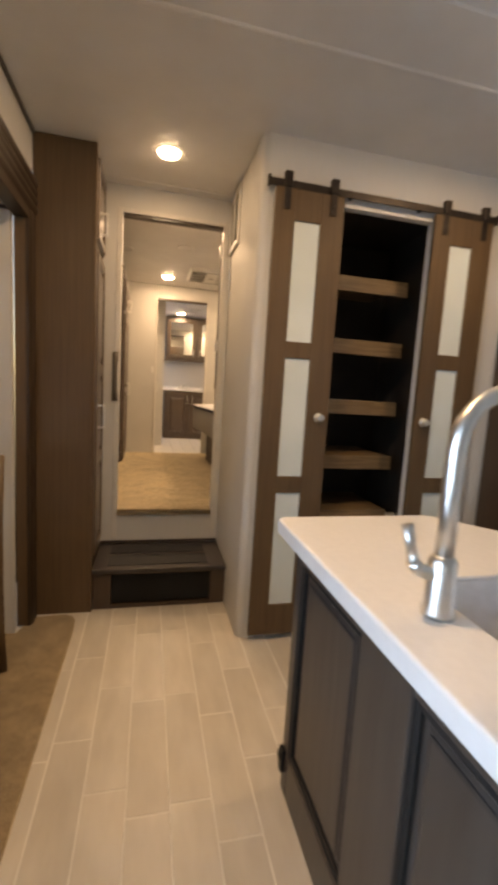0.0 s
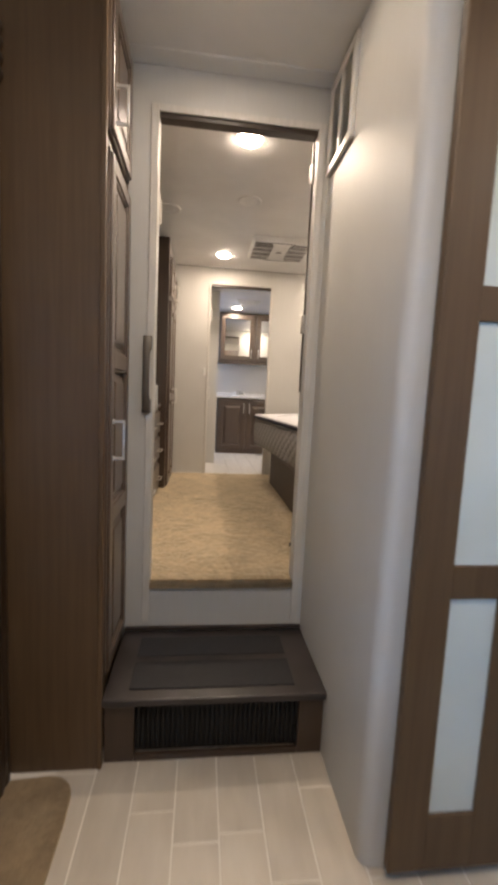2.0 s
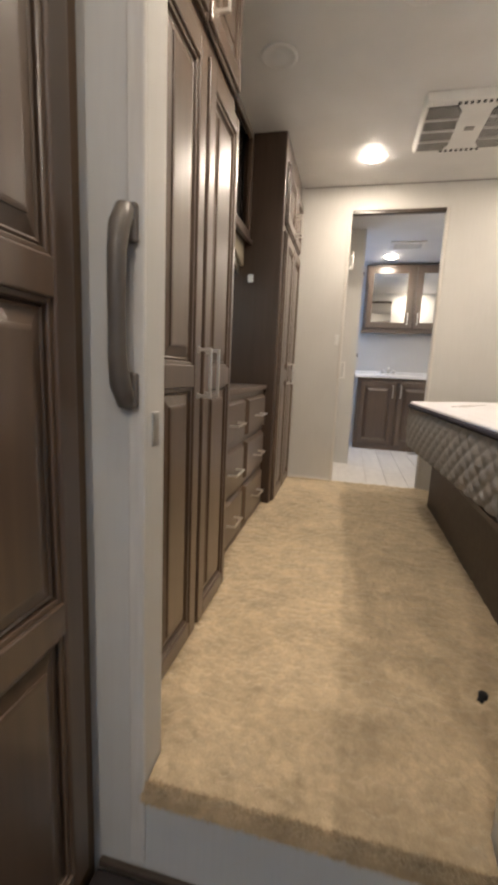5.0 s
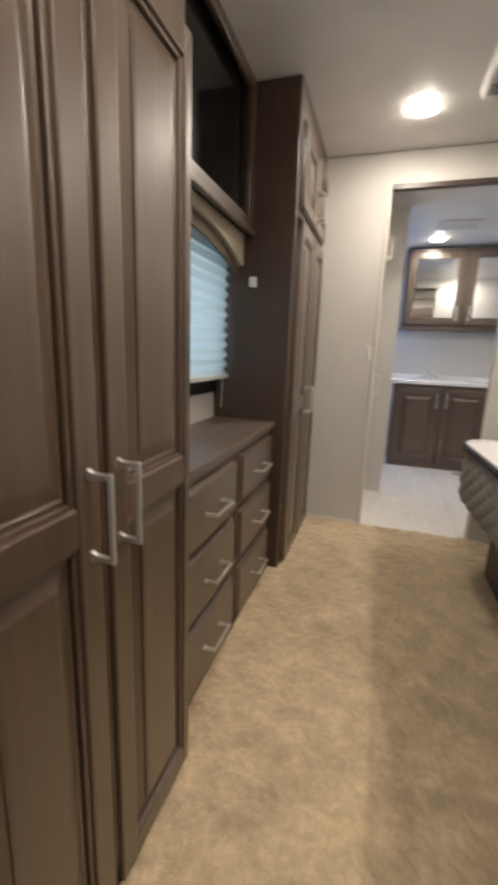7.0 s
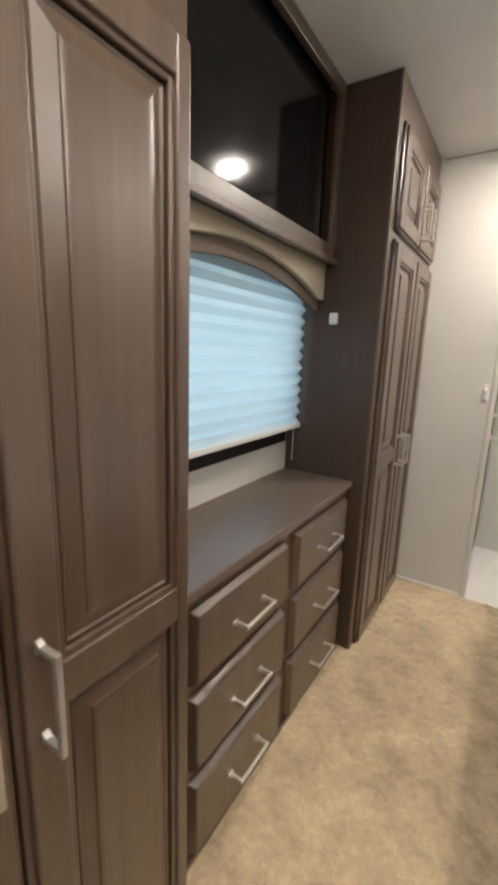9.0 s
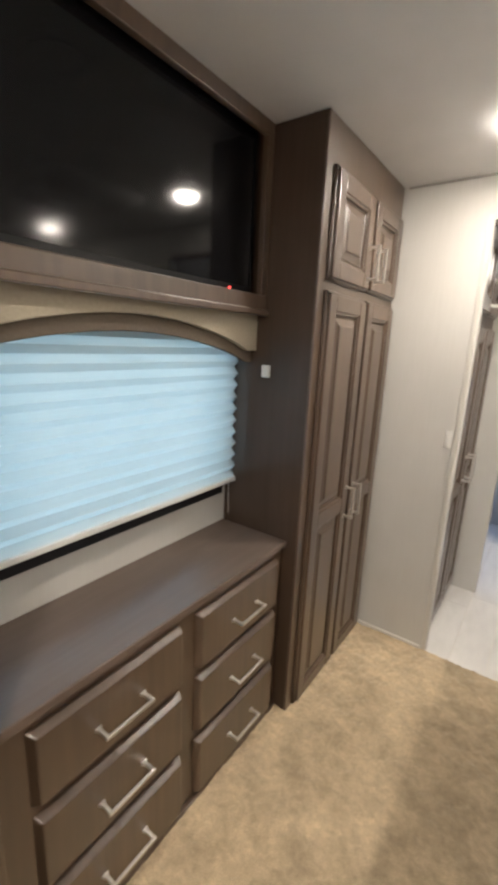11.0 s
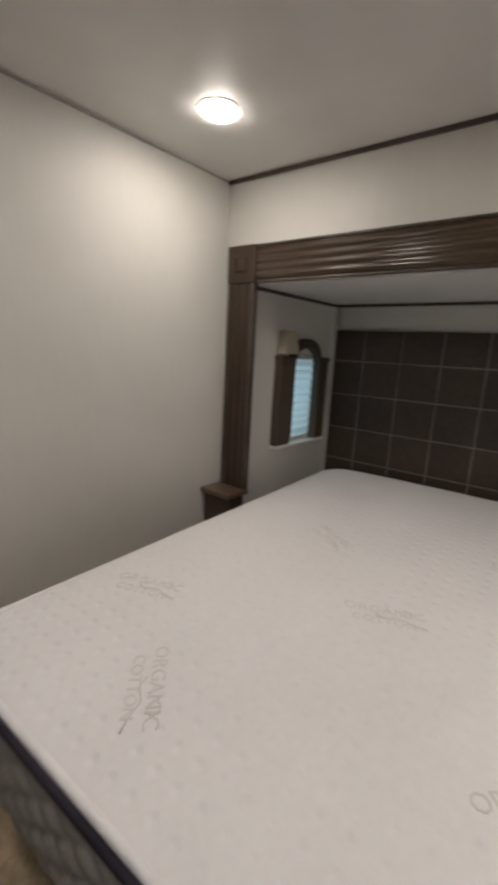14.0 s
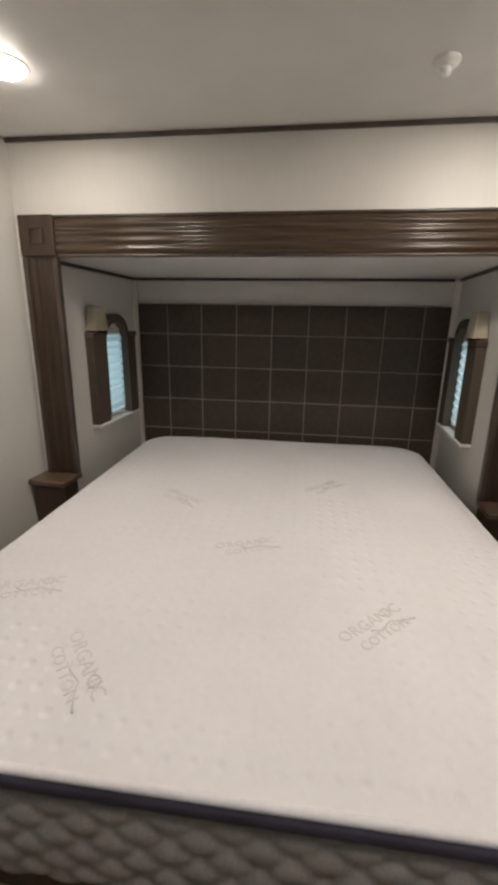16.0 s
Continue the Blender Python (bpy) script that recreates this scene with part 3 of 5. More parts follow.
def bed_slide_trim():
    root = thing("slide_out_surround", SLIDE @ pose(-0.001, 0, BED), "fluted brown wooden trim framing the bed slide-out opening", "trim")
    m = Mesh()
    m.prism([(-o, 2.06 + a) for a, o in flute(0.15, 4)], -1.905, -0.15, "y")
    m.part(root, "header", BEAM, pose(0, 0, -BED))
    for z in (2.058, 2.202):
        m = Mesh()
        m.box(-0.021, -0.001, -1.90, -0.151, z - BED, z + 0.010 - BED, 0.003)
        m.part(root, "edge_bead", DARKTRIM)
    m = Mesh()
    m.prism([(-a, o) for a, o in flute(0.15, 3, 0.006)], 1.127 - BED, 2.06 - BED, "z")
    p = m.data("post", POSTW)
    m = Mesh()
    m.box(-0.027, 0, -0.020, 0.001, 1.127 - BED, 2.057 - BED, 0.004)
    m.box(-0.027, 0, -0.151, -0.130, 1.127 - BED, 2.057 - BED, 0.004)
    strips = m.data("edge_strip", DARKTRIM)
    for dy in (0, -1.90):
        ob = new("edge_strip", strips)
        ob.parent, ob.matrix_basis = root, pose(0, dy, 0)
        ob = new("post", p)
        ob.parent, ob.matrix_basis = root, Matrix(((0, -1, 0, 0), (1, 0, 0, dy), (0, 0, 1, 0), (0, 0, 0, 1)))
    m = Mesh()
    m.box(-0.032, 0, -0.15, 0, 2.058 - BED, 2.212 - BED, 0.005)
    for y0, y1, z0, z1 in ((-0.106, -0.098, 2.104, 2.166), (-0.052, -0.044, 2.104, 2.166), (-0.098, -0.052, 2.104, 2.112), (-0.098, -0.052, 2.158, 2.166)):
        m.box(-0.040, -0.030, y0, y1, z0 - BED, z1 - BED, 0.002)
    p = m.data("corner_block", POSTW)
    for dy in (0, -1.90):
        ob = new("corner_block", p)
        ob.parent, ob.matrix_basis = root, pose(0, dy, 0)


bed_slide_trim()


def dining_slide_trim():
    root = thing("slide_out_surround", pose(-0.40, -0.43, 0), "fluted brown wooden trim framing the dining slide-out opening", "trim")
    m = Mesh()
    m.prism([(o, 2.08 + a) for a, o in flute(0.19, 4, 0.009)], -3.7, 0.0, "y")
    m.part(root, "header", POSTW)
    m = Mesh()
    m.prism([(o + 0.0, -a) for a, o in flute(0.115, 2, 0.006)], 0.012, 2.08, "z")
    m.part(root, "post", POSTW)
    m = Mesh()
    m.box(-0.05, 0.0, -0.115, 0.0, 0.012, 2.08, 0.003)
    m.part(root, "backing", WOOD_BROWN)
    m = Mesh()
    m.box(-0.055, 0.014, -3.765, -0.001, 2.042, 2.082, 0.003)
    m.part(root, "soffit", POSTW)


dining_slide_trim()


# ---- cabinets ----
def pull(length):
    """A square bar pull along local z that stands out to -y, as mesh data."""
    m = Mesh()
    r = 0.0043
    for z in (0.012, length - 0.012):
        m.prism([(0.001, z - 0.009), (0.001, z + 0.009), (-0.003, z + 0.008), (-0.009, z + r), (-0.034, z + r), (-0.034, z - r), (-0.009, z - r), (-0.003, z - 0.008)], -r, r, "x", 0.0012)
    m.box(-r + 0.0004, r - 0.0004, -0.039, -0.031, 0.0065, length - 0.0065, 0.0015)
    return m.data("handle", HANDLE)


PULL_L, PULL_S = pull(0.145), pull(0.13)


def panel_door(root, name, x0, x1, z0, z1, rails, mat, handle=None, stile=0.07, stile2=None, y=0.0, thick=0.022, pane=None):
    """A framed door that faces -y with raised panels between its rails. rails: [(z0, z1), ...] of the cross rails."""
    d = Mesh()
    b = 0.004
    s1, s2 = stile, stile2 or stile
    step = 0.010
    d.box(x0, x1, y - thick * 0.55, y - thick * 0.12, z0, z0 + stile, b)                     # stepped outer lip
    d.box(x0, x1, y - thick * 0.55, y - thick * 0.12, z1 - stile, z1, b)
    d.box(x0, x0 + s1, y - thick * 0.55, y - 0.001, z0, z1, b)
    d.box(x1 - s2, x1, y - thick * 0.55, y - 0.001, z0, z1, b)
    d.box(x0 + step, x0 + s1, y - thick, y - 0.002, z0 + step, z1 - step, b, 3)
    d.box(x1 - s2, x1 - step, y - thick, y - 0.002, z0 + step, z1 - step, b, 3)
    spans = [(z0, z0 + stile)] + list(rails) + [(z1 - stile, z1)]
    for a, c in spans:
        d.box(x0 + s1 - 0.001, x1 - s2 + 0.001, y - thick + 0.0005, y - 0.002, max(a, z0 + step), min(c, z1 - step), b, 3)
    if pane is None:
        for (_, a), (c, _) in zip(spans, spans[1:]):                                         # bead round each panel
            e, f = thick - 0.006, 0.009
            d.box(x0 + s1 - 0.002, x0 + s1 + f, y - e, y - 0.003, a - 0.002, c + 0.002, 0.003)
            d.box(x1 - s2 - f, x1 - s2 + 0.002, y - e, y - 0.003, a - 0.002, c + 0.002, 0.003)
            d.box(x0 + s1 + f - 0.001, x1 - s2 - f + 0.001, y - e + 0.0004, y - 0.003, a - 0.002, a + f, 0.003)
            d.box(x0 + s1 + f - 0.001, x1 - s2 - f + 0.001, y - e + 0.0004, y - 0.003, c - f, c + 0.002, 0.003)
    door = d.part(root, name, mat)
    for (_, a), (c, _) in zip(spans, spans[1:]):
        p = Mesh()
        if pane is None:
            p.panel(x0 + s1 + 0.006, x1 - s2 - 0.006, a + 0.006, c - 0.006, y - thick + 0.011, slope=min(0.026, (x1 - x0 - s1 - s2) * 0.15), rise=0.007)
            p.part(door, "panel", mat)
        else:
            p.box(x0 + s1 - 0.004, x1 - s2 + 0.004, y - thick * 0.62, y - thick * 0.40, a - 0.004, c + 0.004, 0.001)
            p.part(door, "pane", pane)
    if handle:
        hx, hz, data, turn = handle
        h = new("handle", data)
        h.parent, h.matrix_basis = door, pose(hx, y - thick, hz, 0, turn, 0)
        tagged(h, label="brushed nickel bar handle")
    return door


def step_pantry():
    root = thing("pantry_cabinet", pose(-0.114, -0.42, 0, 0, 0, 90), "tall brown wooden pantry cabinet beside the step", "cabinet")
    m = Mesh()
    m.box(0, 0.418, 0.0, 0.285, 0.0, CEIL - 0.002, 0.003)
    m.part(root, "body", WOOD_BROWN)
    m = Mesh()
    m.box(-0.004, 0.02, -0.012, 0.004, 0.0, CEIL - 0.003, 0.003)
    m.part(root, "edge", WOOD_BROWN)
    panel_door(root, "door", 0.042, 0.378, 0.30, 1.99, [(0.828, 0.884), (1.342, 1.398)], WOOD, (0.079, 1.038, PULL_L, 0), stile=0.054)
    panel_door(root, "door", 0.042, 0.378, 2.035, 2.45, [], WOOD, (0.079, 2.06, PULL_S, 0), stile=0.054)


step_pantry()


def bedroom_cabinets():
    x = -0.098
    root = thing("wardrobe", pose(x, 0.068, BED, 0, 0, 90), "tall brown stained wooden wardrobe with closed panelled doors", "wardrobe", "bedroom wardrobes")
    m = Mesh()
    m.box(0, 0.707, 0.0, 0.33, 0.0, CEIL - BED - 0.002, 0.003)
    m.part(root, "body", WOOD)
    s = 0.068
    panel_door(root, "door", 0.172 - s, 0.471 - s, 0.008, 1.545, [(0.735, 0.792)], WOOD, (0.436 - s, 0.700, PULL_L, 0), stile=0.058)
    panel_door(root, "door", 0.474 - s, 0.768 - s, 0.008, 1.545, [(0.735, 0.792)], WOOD, (0.504 - s, 0.700, PULL_L, 0), stile=0.058, stile2=0.036)
    panel_door(root, "door", 0.172 - s, 0.471 - s, 1.60, 1.965, [], WOOD, (0.436 - s, 1.63, PULL_S, 0), stile=0.058)
    panel_door(root, "door", 0.474 - s, 0.768 - s, 1.60, 1.965, [], WOOD, (0.504 - s, 1.63, PULL_S, 0), stile=0.058, stile2=0.036)
    root = thing("wardrobe", pose(x, 1.757, BED, 0, 0, 90), "tall brown stained wooden wardrobe with closed panelled doors", "wardrobe", "bedroom wardrobes")
    m = Mesh()
    m.box(0, 0.69, 0.004, 0.33, 0.0, CEIL - BED - 0.002, 0.003)
    m.part(root, "body", WOOD_DARK)
    m = Mesh()
    m.box(0, 0.69, -0.002, 0.006, 0.0, CEIL - BED - 0.003, 0.002)
    m.part(root, "face_frame", WOOD)
    for a, b, h in ((0.045, 0.365, 0.333), (0.369, 0.672, 0.401)):
        panel_door(root, "door", a, b, 0.008, 1.545, [(0.735, 0.792)], WOOD, (h, 0.700, PULL_L, 0), y=-0.001, stile=0.06)
        panel_door(root, "door", a, b, 1.572, 1.890, [], WOOD, (h, 1.60, PULL_S, 0), y=-0.001, stile=0.06)
    m = Mesh()
    m.box(0, 0.03, 0, 0.012, 0, 0.04, 0.003)
    m.solo("cabinet_latch_plate", WHITE, "small white plastic clip on the wardrobe side", "clip", pose(-0.246, 1.756, 1.735, 0, 0, 180))


bedroom_cabinets()


def dresser():
    root = thing("dresser", pose(-0.157, 0.777, BED, 0, 0, 90), "brown wooden six-drawer dresser built in below the window", "dresser")
    m = Mesh()
    m.box(0, 0.978, 0.0, 0.272, 0.0, 0.68, 0.003)
    m.box(0, 0.978, -0.014, 0.002, 0.0, 0.022, 0.003)
    m.part(root, "body", WOOD)
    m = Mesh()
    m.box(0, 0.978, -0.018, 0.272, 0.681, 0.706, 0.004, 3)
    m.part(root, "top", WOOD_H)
    for x0, x1, hx in ((0.070, 0.474, 0.270), (0.528, 0.938, 0.738)):
        for z0, z1 in ((0.475, 0.655), (0.262, 0.450), (0.030, 0.232)):
            d = Mesh()
            part = bmesh.new()
            bmesh.ops.create_cube(part, size=1)
            for v in part.verts:
                front = v.co.y < 0
                v.co = ((x0 + x1) / 2 + v.co.x * (x1 - x0 - (0.022 if front else 0)), -0.022 if front else 0.0, (z0 + z1) / 2 + v.co.z * (z1 - z0 - (0.022 if front else 0)))
            bmesh.ops.bevel(part, geom=part.edges[:], offset=0.004, segments=2, profile=0.6, affect="EDGES")
            d.take(part)
            dr = d.part(root, "drawer", WOOD)
            h = new("handle", PULL_L)
            h.parent, h.matrix_basis = dr, pose(hx - 0.0725, -0.022, z1 - 0.094, 0, 90, 0)
            tagged(h, label="brushed nickel bar handle")


dresser()


def tv_wall():
    root = thing("tv_cabinet", pose(-0.275, 0.777, 1.945, 0, 0, 90), "brown wooden frame recess above the window for the television", "cabinet")
    m = Mesh()
    m.box(0, 0.978, 0.0, 0.02, 0.0, 0.05, 0.003)
    m.box(0, 0.978, 0.0, 0.02, 0.498, CEIL - 1.947, 0.003)
    m.box(0, 0.10, 0.0, 0.02, 0.05, 0.498, 0.002)
    m.box(0.945, 0.978, 0.0, 0.02, 0.05, 0.498, 0.002)
    m.part(root, "frame", WOOD)
    m = Mesh()
    m.box(0, 0.978, 0.10, 0.15, 0.0, 0.53)
    m.box(0, 0.978, 0.02, 0.15, 0.0, 0.02)
    m.part(root, "recess", WOOD_DARK)
    m = Mesh()
    m.box(0, 0.978, -0.014, 0.004, -0.014, 0.006, 0.004)
    m.part(root, "moulding", WOOD)
    tv = thing("television", pose(-0.312, 0.885, 1.998, 0, 0, 90), "black flat-screen television mounted in the cabinet recess, switched off", "television")
    m = Mesh()
    m.box(0, 0.832, 0.0, 0.045, 0.0, 0.475, 0.004)
    m.part(tv, "body", BLACK)
    m = Mesh()
    m.box(0.010, 0.822, -0.0015, 0.003, 0.018, 0.466)
    m.part(tv, "screen", SCREEN, label="dark glossy screen")
    m = Mesh()
    m.box(0.715, 0.724, -0.003, 0.001, 0.004, 0.009)
    m.part(tv, "standby_light", LED, label="small red standby light")


tv_wall()


def pleats(y0, y1, z0, z1, pitch, depth):
    """A pleated shade that faces -y from y0 (x range) in local x, with folds along x."""
    m = Mesh()
    n = int(round((z1 - z0) / pitch * 2))
    front = [(0.0 if i % 2 else -depth, z0 + (z1 - z0) * i / n) for i in range(n + 1)]
    bm = bmesh.new()
    row = [[bm.verts.new((x, a, z)) for a, z in front] for x in (y0, y1)]
    for i in range(n):
        bm.faces.new((row[0][i], row[1][i], row[1][i + 1], row[0][i + 1]))
    m.take(bm)
    return m


def dresser_window():
    root = thing("window_blind", pose(-0.375, 0.80, 1.355, 0, 0, 90), "white pleated window shade lowered and glowing with daylight", "blind")
    pleats(0.0, 0.925, 0.018, 0.51, 0.041, 0.017).part(root, "pleated_fabric", BLIND)
    m = Mesh()
    m.box(0.0, 0.925, -0.024, 0.004, 0.0, 0.018, 0.004)
    m.part(root, "bottom_rail", WHITE)
    m = Mesh()
    m.tube([(0.915, 0.0, 0.0), (0.917, 0.002, -0.05), (0.924, 0.006, -0.09), (0.93, 0.01, -0.135)], 0.0016, 6)
    m.part(root, "cord", WHITE)
    w = Mesh()
    for a, b, c, d in ((0.83, 0.855, 1.315, 1.86), (1.695, 1.72, 1.315, 1.86), (0.81, 1.735, 1.290, 1.342), (0.83, 1.72, 1.835, 1.86)):
        w.box(-0.485, -0.418, a, b, c, d, 0.004)
    win = tagged(w.build("window_1", BLACK), label="black window frame behind the shade")
    g = Mesh()
    g.box(-0.462, -0.458, 0.853, 1.697, 1.336, 1.837)
    pane = g.part(win, "pane", GLASS)
    pane.visible_shadow = False
    # boxed valance with an arched lower edge
    val = thing("window_valance", pose(-0.305, 0.777, 1.80, 0, 0, 90), "tan fabric window valance with a brown arched band", "valance")
    m = Mesh()
    W = 0.976
    pts = [(0, 0.142), (0, 0.02), (0.05, 0.02)] + [(0.05 + 0.876 * i / 20, 0.02 + 0.082 * math.sin(math.pi * i / 20) ** 0.8) for i in range(1, 20)] + [(0.926, 0.02), (W, 0.02), (W, 0.142)]
    m.prism(pts, 0.0, 0.02, "y", 0.003)
    m.part(val, "face", FABRIC)
    m = Mesh()
    low = [(0.03 + 0.916 * i / 20, -0.018 + 0.078 * math.sin(math.pi * i / 20) ** 0.8) for i in range(21)]
    m.prism([(0.0, 0.10), (0.0, -0.018)] + low + [(W, -0.018), (W, 0.10), (W, 0.13), (0, 0.13)], 0.021, 0.036, "y", 0.003)
    m.part(val, "arched_band", FABRIC_D)
    m = Mesh()
    m.box(0, W, 0.036, 0.124, 0.122, 0.142)
    m.part(val, "top_board", FABRIC_D)


dresser_window()


# ---- bed and slide-out ----
def bed():
    root = thing("bed_base", pose(0.845, 2.06, BED), "dark brown wooden platform under the mattress", "bed base")
    m = Mesh()
    m.box(0, 1.89, -1.50, 0.0, 0.0, 0.354, 0.004)
    m.part(root, "box", BEDBASE)
    m = Mesh()
    m.box(-0.08, 1.89, -1.53, 0.02, 0.355, 0.377, 0.004)
    m.part(root, "deck", WOOD_DARK)
    mat = thing("mattress", pose(0.672, 2.10, BED + 0.378, 0, 0, 3.9), "bare white quilted mattress with grey sides and navy piping", "mattress")
    L, W, H, R = 2.0, 1.60, 0.262, 0.112

    def outline(grow=0.0, n=8):
        pts = []
        r = R + grow
        for cx, cy, a in ((L - R, -R, 0), (R, -R, 90), (R, -W + R, 180), (L - R, -W + R, 270)):
            pts += [(cx + r * math.cos(radians(a + 90 * i / n)), cy + r * math.sin(radians(a + 90 * i / n))) for i in range(n + 1)]
        return pts

    def fine(grow, step=0.009):
        pts = outline(grow)
        out = []
        for (ax, ay), (bx, by) in zip(pts, pts[1:] + pts[:1]):
            k = max(1, int(math.hypot(bx - ax, by - ay) / step))
            out += [(ax + (bx - ax) * i / k, ay + (by - ay) * i / k) for i in range(k)]
        return out
    # padded side band with diamond quilting
    base = fine(0.0)
    length = [0.0]
    for (ax, ay), (bx, by) in zip(base, base[1:] + base[:1]):
        length.append(length[-1] + math.hypot(bx - ax, by - ay))
    rows = 30
    bm = bmesh.new()
    rings = []
    for j in range(rows + 1):
        v = j / rows
        z = 0.004 + (H - 0.028) * v
        ring = []
        for i, (px, py) in enumerate(base):
            s = length[i]
            u1, u2 = (s + z * 1.5) / 0.10, (s - z * 1.5) / 0.10
            quilt = abs(math.sin(math.pi * u1)) * abs(math.sin(math.pi * u2))
            puff = 0.012 * quilt ** 0.4 + 0.012 * math.sin(math.pi * v) ** 0.6 - 0.012
            cx, cy = min(max(px, R), L - R), min(max(py, -W + R), -R)
            d = Vector((px - cx, py - cy))
            d = d.normalized() if d.length > 1e-6 else Vector((0, 0))
            ring.append(bm.verts.new((px + d.x * puff, py + d.y * puff, z)))
        rings.append(ring)
    for a, b in zip(rings, rings[1:]):
        for i in range(len(a)):
            f = bm.faces.new((a[i], a[(i + 1) % len(a)], b[(i + 1) % len(a)], b[i]))
            f.smooth = True
    bm.faces.new(rings[0][::-1])
    m = Mesh()
    m.take(bm)
    m.part(mat, "quilted_side", TICKING, label="grey diamond-quilted side")
    # piping cord round the top edge
    m = Mesh()
    cord = [(x, y, H - 0.018 + 0.003 * math.sin(7 * x) * math.sin(5 * y)) for x, y in outline(0.003, 10)]
    m.tube(cord + cord[:2], 0.012, 10)
    m.part(mat, "piping", PIPING, label="navy blue piping")
    m = Mesh()
    cord = [(x, y, H - 0.004) for x, y in outline(-0.004, 10)]
    m.tube(cord + cord[:2], 0.0085, 10)
    m.part(mat, "rolled_edge", KNIT, label="white rolled top edge")
    # cushioned top
    nx, ny = 90, 72
    bm = bmesh.new()
    grid = {}
    def crown(px, py):
        """The filling rises from the foot edge towards the middle and the head."""
        side = min(max(min(-py, py + W), 0.0) / 0.30, 1.0)
        foot = min(max(px, 0.0) / 0.55, 1.0)
        return 0.030 * foot * (2 - foot) * (0.55 + 0.45 * side * (2 - side))

    def edge_dist(px, py):
        cx, cy = min(max(px, R), L - R), min(max(py, -W + R), -R)
        corner = math.hypot(px - cx, py - cy)
        side = min(px, L - px, -py, py + W)
        return R - corner if corner > 0 and (px < R or px > L - R) and (py > -R or py < -W + R) else side
    for i in range(nx + 1):
        for j in range(ny + 1):
            u, v = i / nx, j / ny
            u, v = 0.5 - 0.5 * math.copysign(abs(2 * u - 1) ** 0.8, 1 - 2 * u), 0.5 - 0.5 * math.copysign(abs(2 * v - 1) ** 0.8, 1 - 2 * v)
            px, py = u * L, -v * W
            cx, cy = min(max(px, R), L - R), min(max(py, -W + R), -R)
            if (px < R or px > L - R) and (py > -R or py < -W + R):
                dx, dy = px - cx, py - cy
                far, box = math.hypot(dx, dy), max(abs(dx), abs(dy))
                if far > 1e-6:
                    px, py = cx + dx * box / far, cy + dy * box / far
            d = max(edge_dist(px, py), 0.0)
            lift = (1 - math.exp(-d / 0.035)) * 0.018 + crown(px, py)
            z = H - 0.016 + lift + 0.004 * noise.noise((px * 2.2, py * 2.2, 1.0)) + 0.0015 * noise.noise((px * 7, py * 7, 4.0))
            grid[i, j] = bm.verts.new((px, py, z))
    for i in range(nx):
        for j in range(ny):
            f = bm.faces.new((grid[i, j], grid[i, j + 1], grid[i + 1, j + 1], grid[i + 1, j]))
            f.smooth = True
    bmesh.ops.recalc_face_normals(bm, faces=bm.faces)
    if sum(f.normal.z for f in bm.faces) < 0:
        bmesh.ops.reverse_faces(bm, faces=bm.faces)
    m = Mesh()
    m.take(bm)
    m.part(mat, "cushioned_top", KNIT)
    # woven words and sprigs
    spots = [((0.90, 1.635), -135), ((1.14, 1.015), -45), ((1.43, 1.38), -65), ((1.74, 1.71), -120), ((1.10, 1.91), -70), ((1.99, 1.15), -40)]
    inv = mat.matrix_basis.inverted()
    words = []
    for text, dy in (("ORGANIC", 0.006), ("COTTON", -0.036)):
        cu = bpy.data.curves.new("words", "FONT")
        cu.body, cu.size, cu.align_x, cu.resolution_u, cu.extrude = text, 0.044 if text == "ORGANIC" else 0.036, "CENTER", 2, 0.0006
        tmp = new("tmp_words", cu)
        me = bpy.data.meshes.new_from_object(tmp.evaluated_get(bpy.context.evaluated_depsgraph_get()))
        bpy.data.objects.remove(tmp)
        words.append((me, dy))
    for (wx, wy), turn in spots:
        e = Mesh()
        for me, dy in words:
            b2 = bmesh.new()
            b2.from_mesh(me)
            e.take(b2, pose(0, dy, 0))
        for k in range(9):
            a = radians(40 * k)
            e.tube([(0.055 + 0.016 * math.cos(a), 0.022 + 0.012 * math.sin(a), 0), (0.055 + 0.016 * math.cos(a + 0.7), 0.022 + 0.012 * math.sin(a + 0.7), 0)], 0.0016, 5)
        e.tube([(-0.02, 0.0, 0), (0.0, -0.012, 0), (0.04, -0.004, 0), (0.07, -0.02, 0), (0.10, -0.03, 0)], 0.0022, 5)
        p = inv @ Vector((wx, wy, 0))
        turned = pose(p.x, p.y, 0, 0, 0, turn - 3.9)
        for v in e.bm.verts:                     # the thread follows the cushioned top
            q = turned @ v.co
            v.co.z += H + 0.0028 + crown(q.x, q.y) + 0.004 * noise.noise((q.x * 2.2, q.y * 2.2, 1.0)) + 0.0015 * noise.noise((q.x * 7, q.y * 7, 4.0))
        me = e.data("woven_words", EMBROID)
        ob = new("woven_words", me)
        ob.parent, ob.matrix_basis = mat, turned
        tagged(ob, label="pale grey woven lettering")


bed()


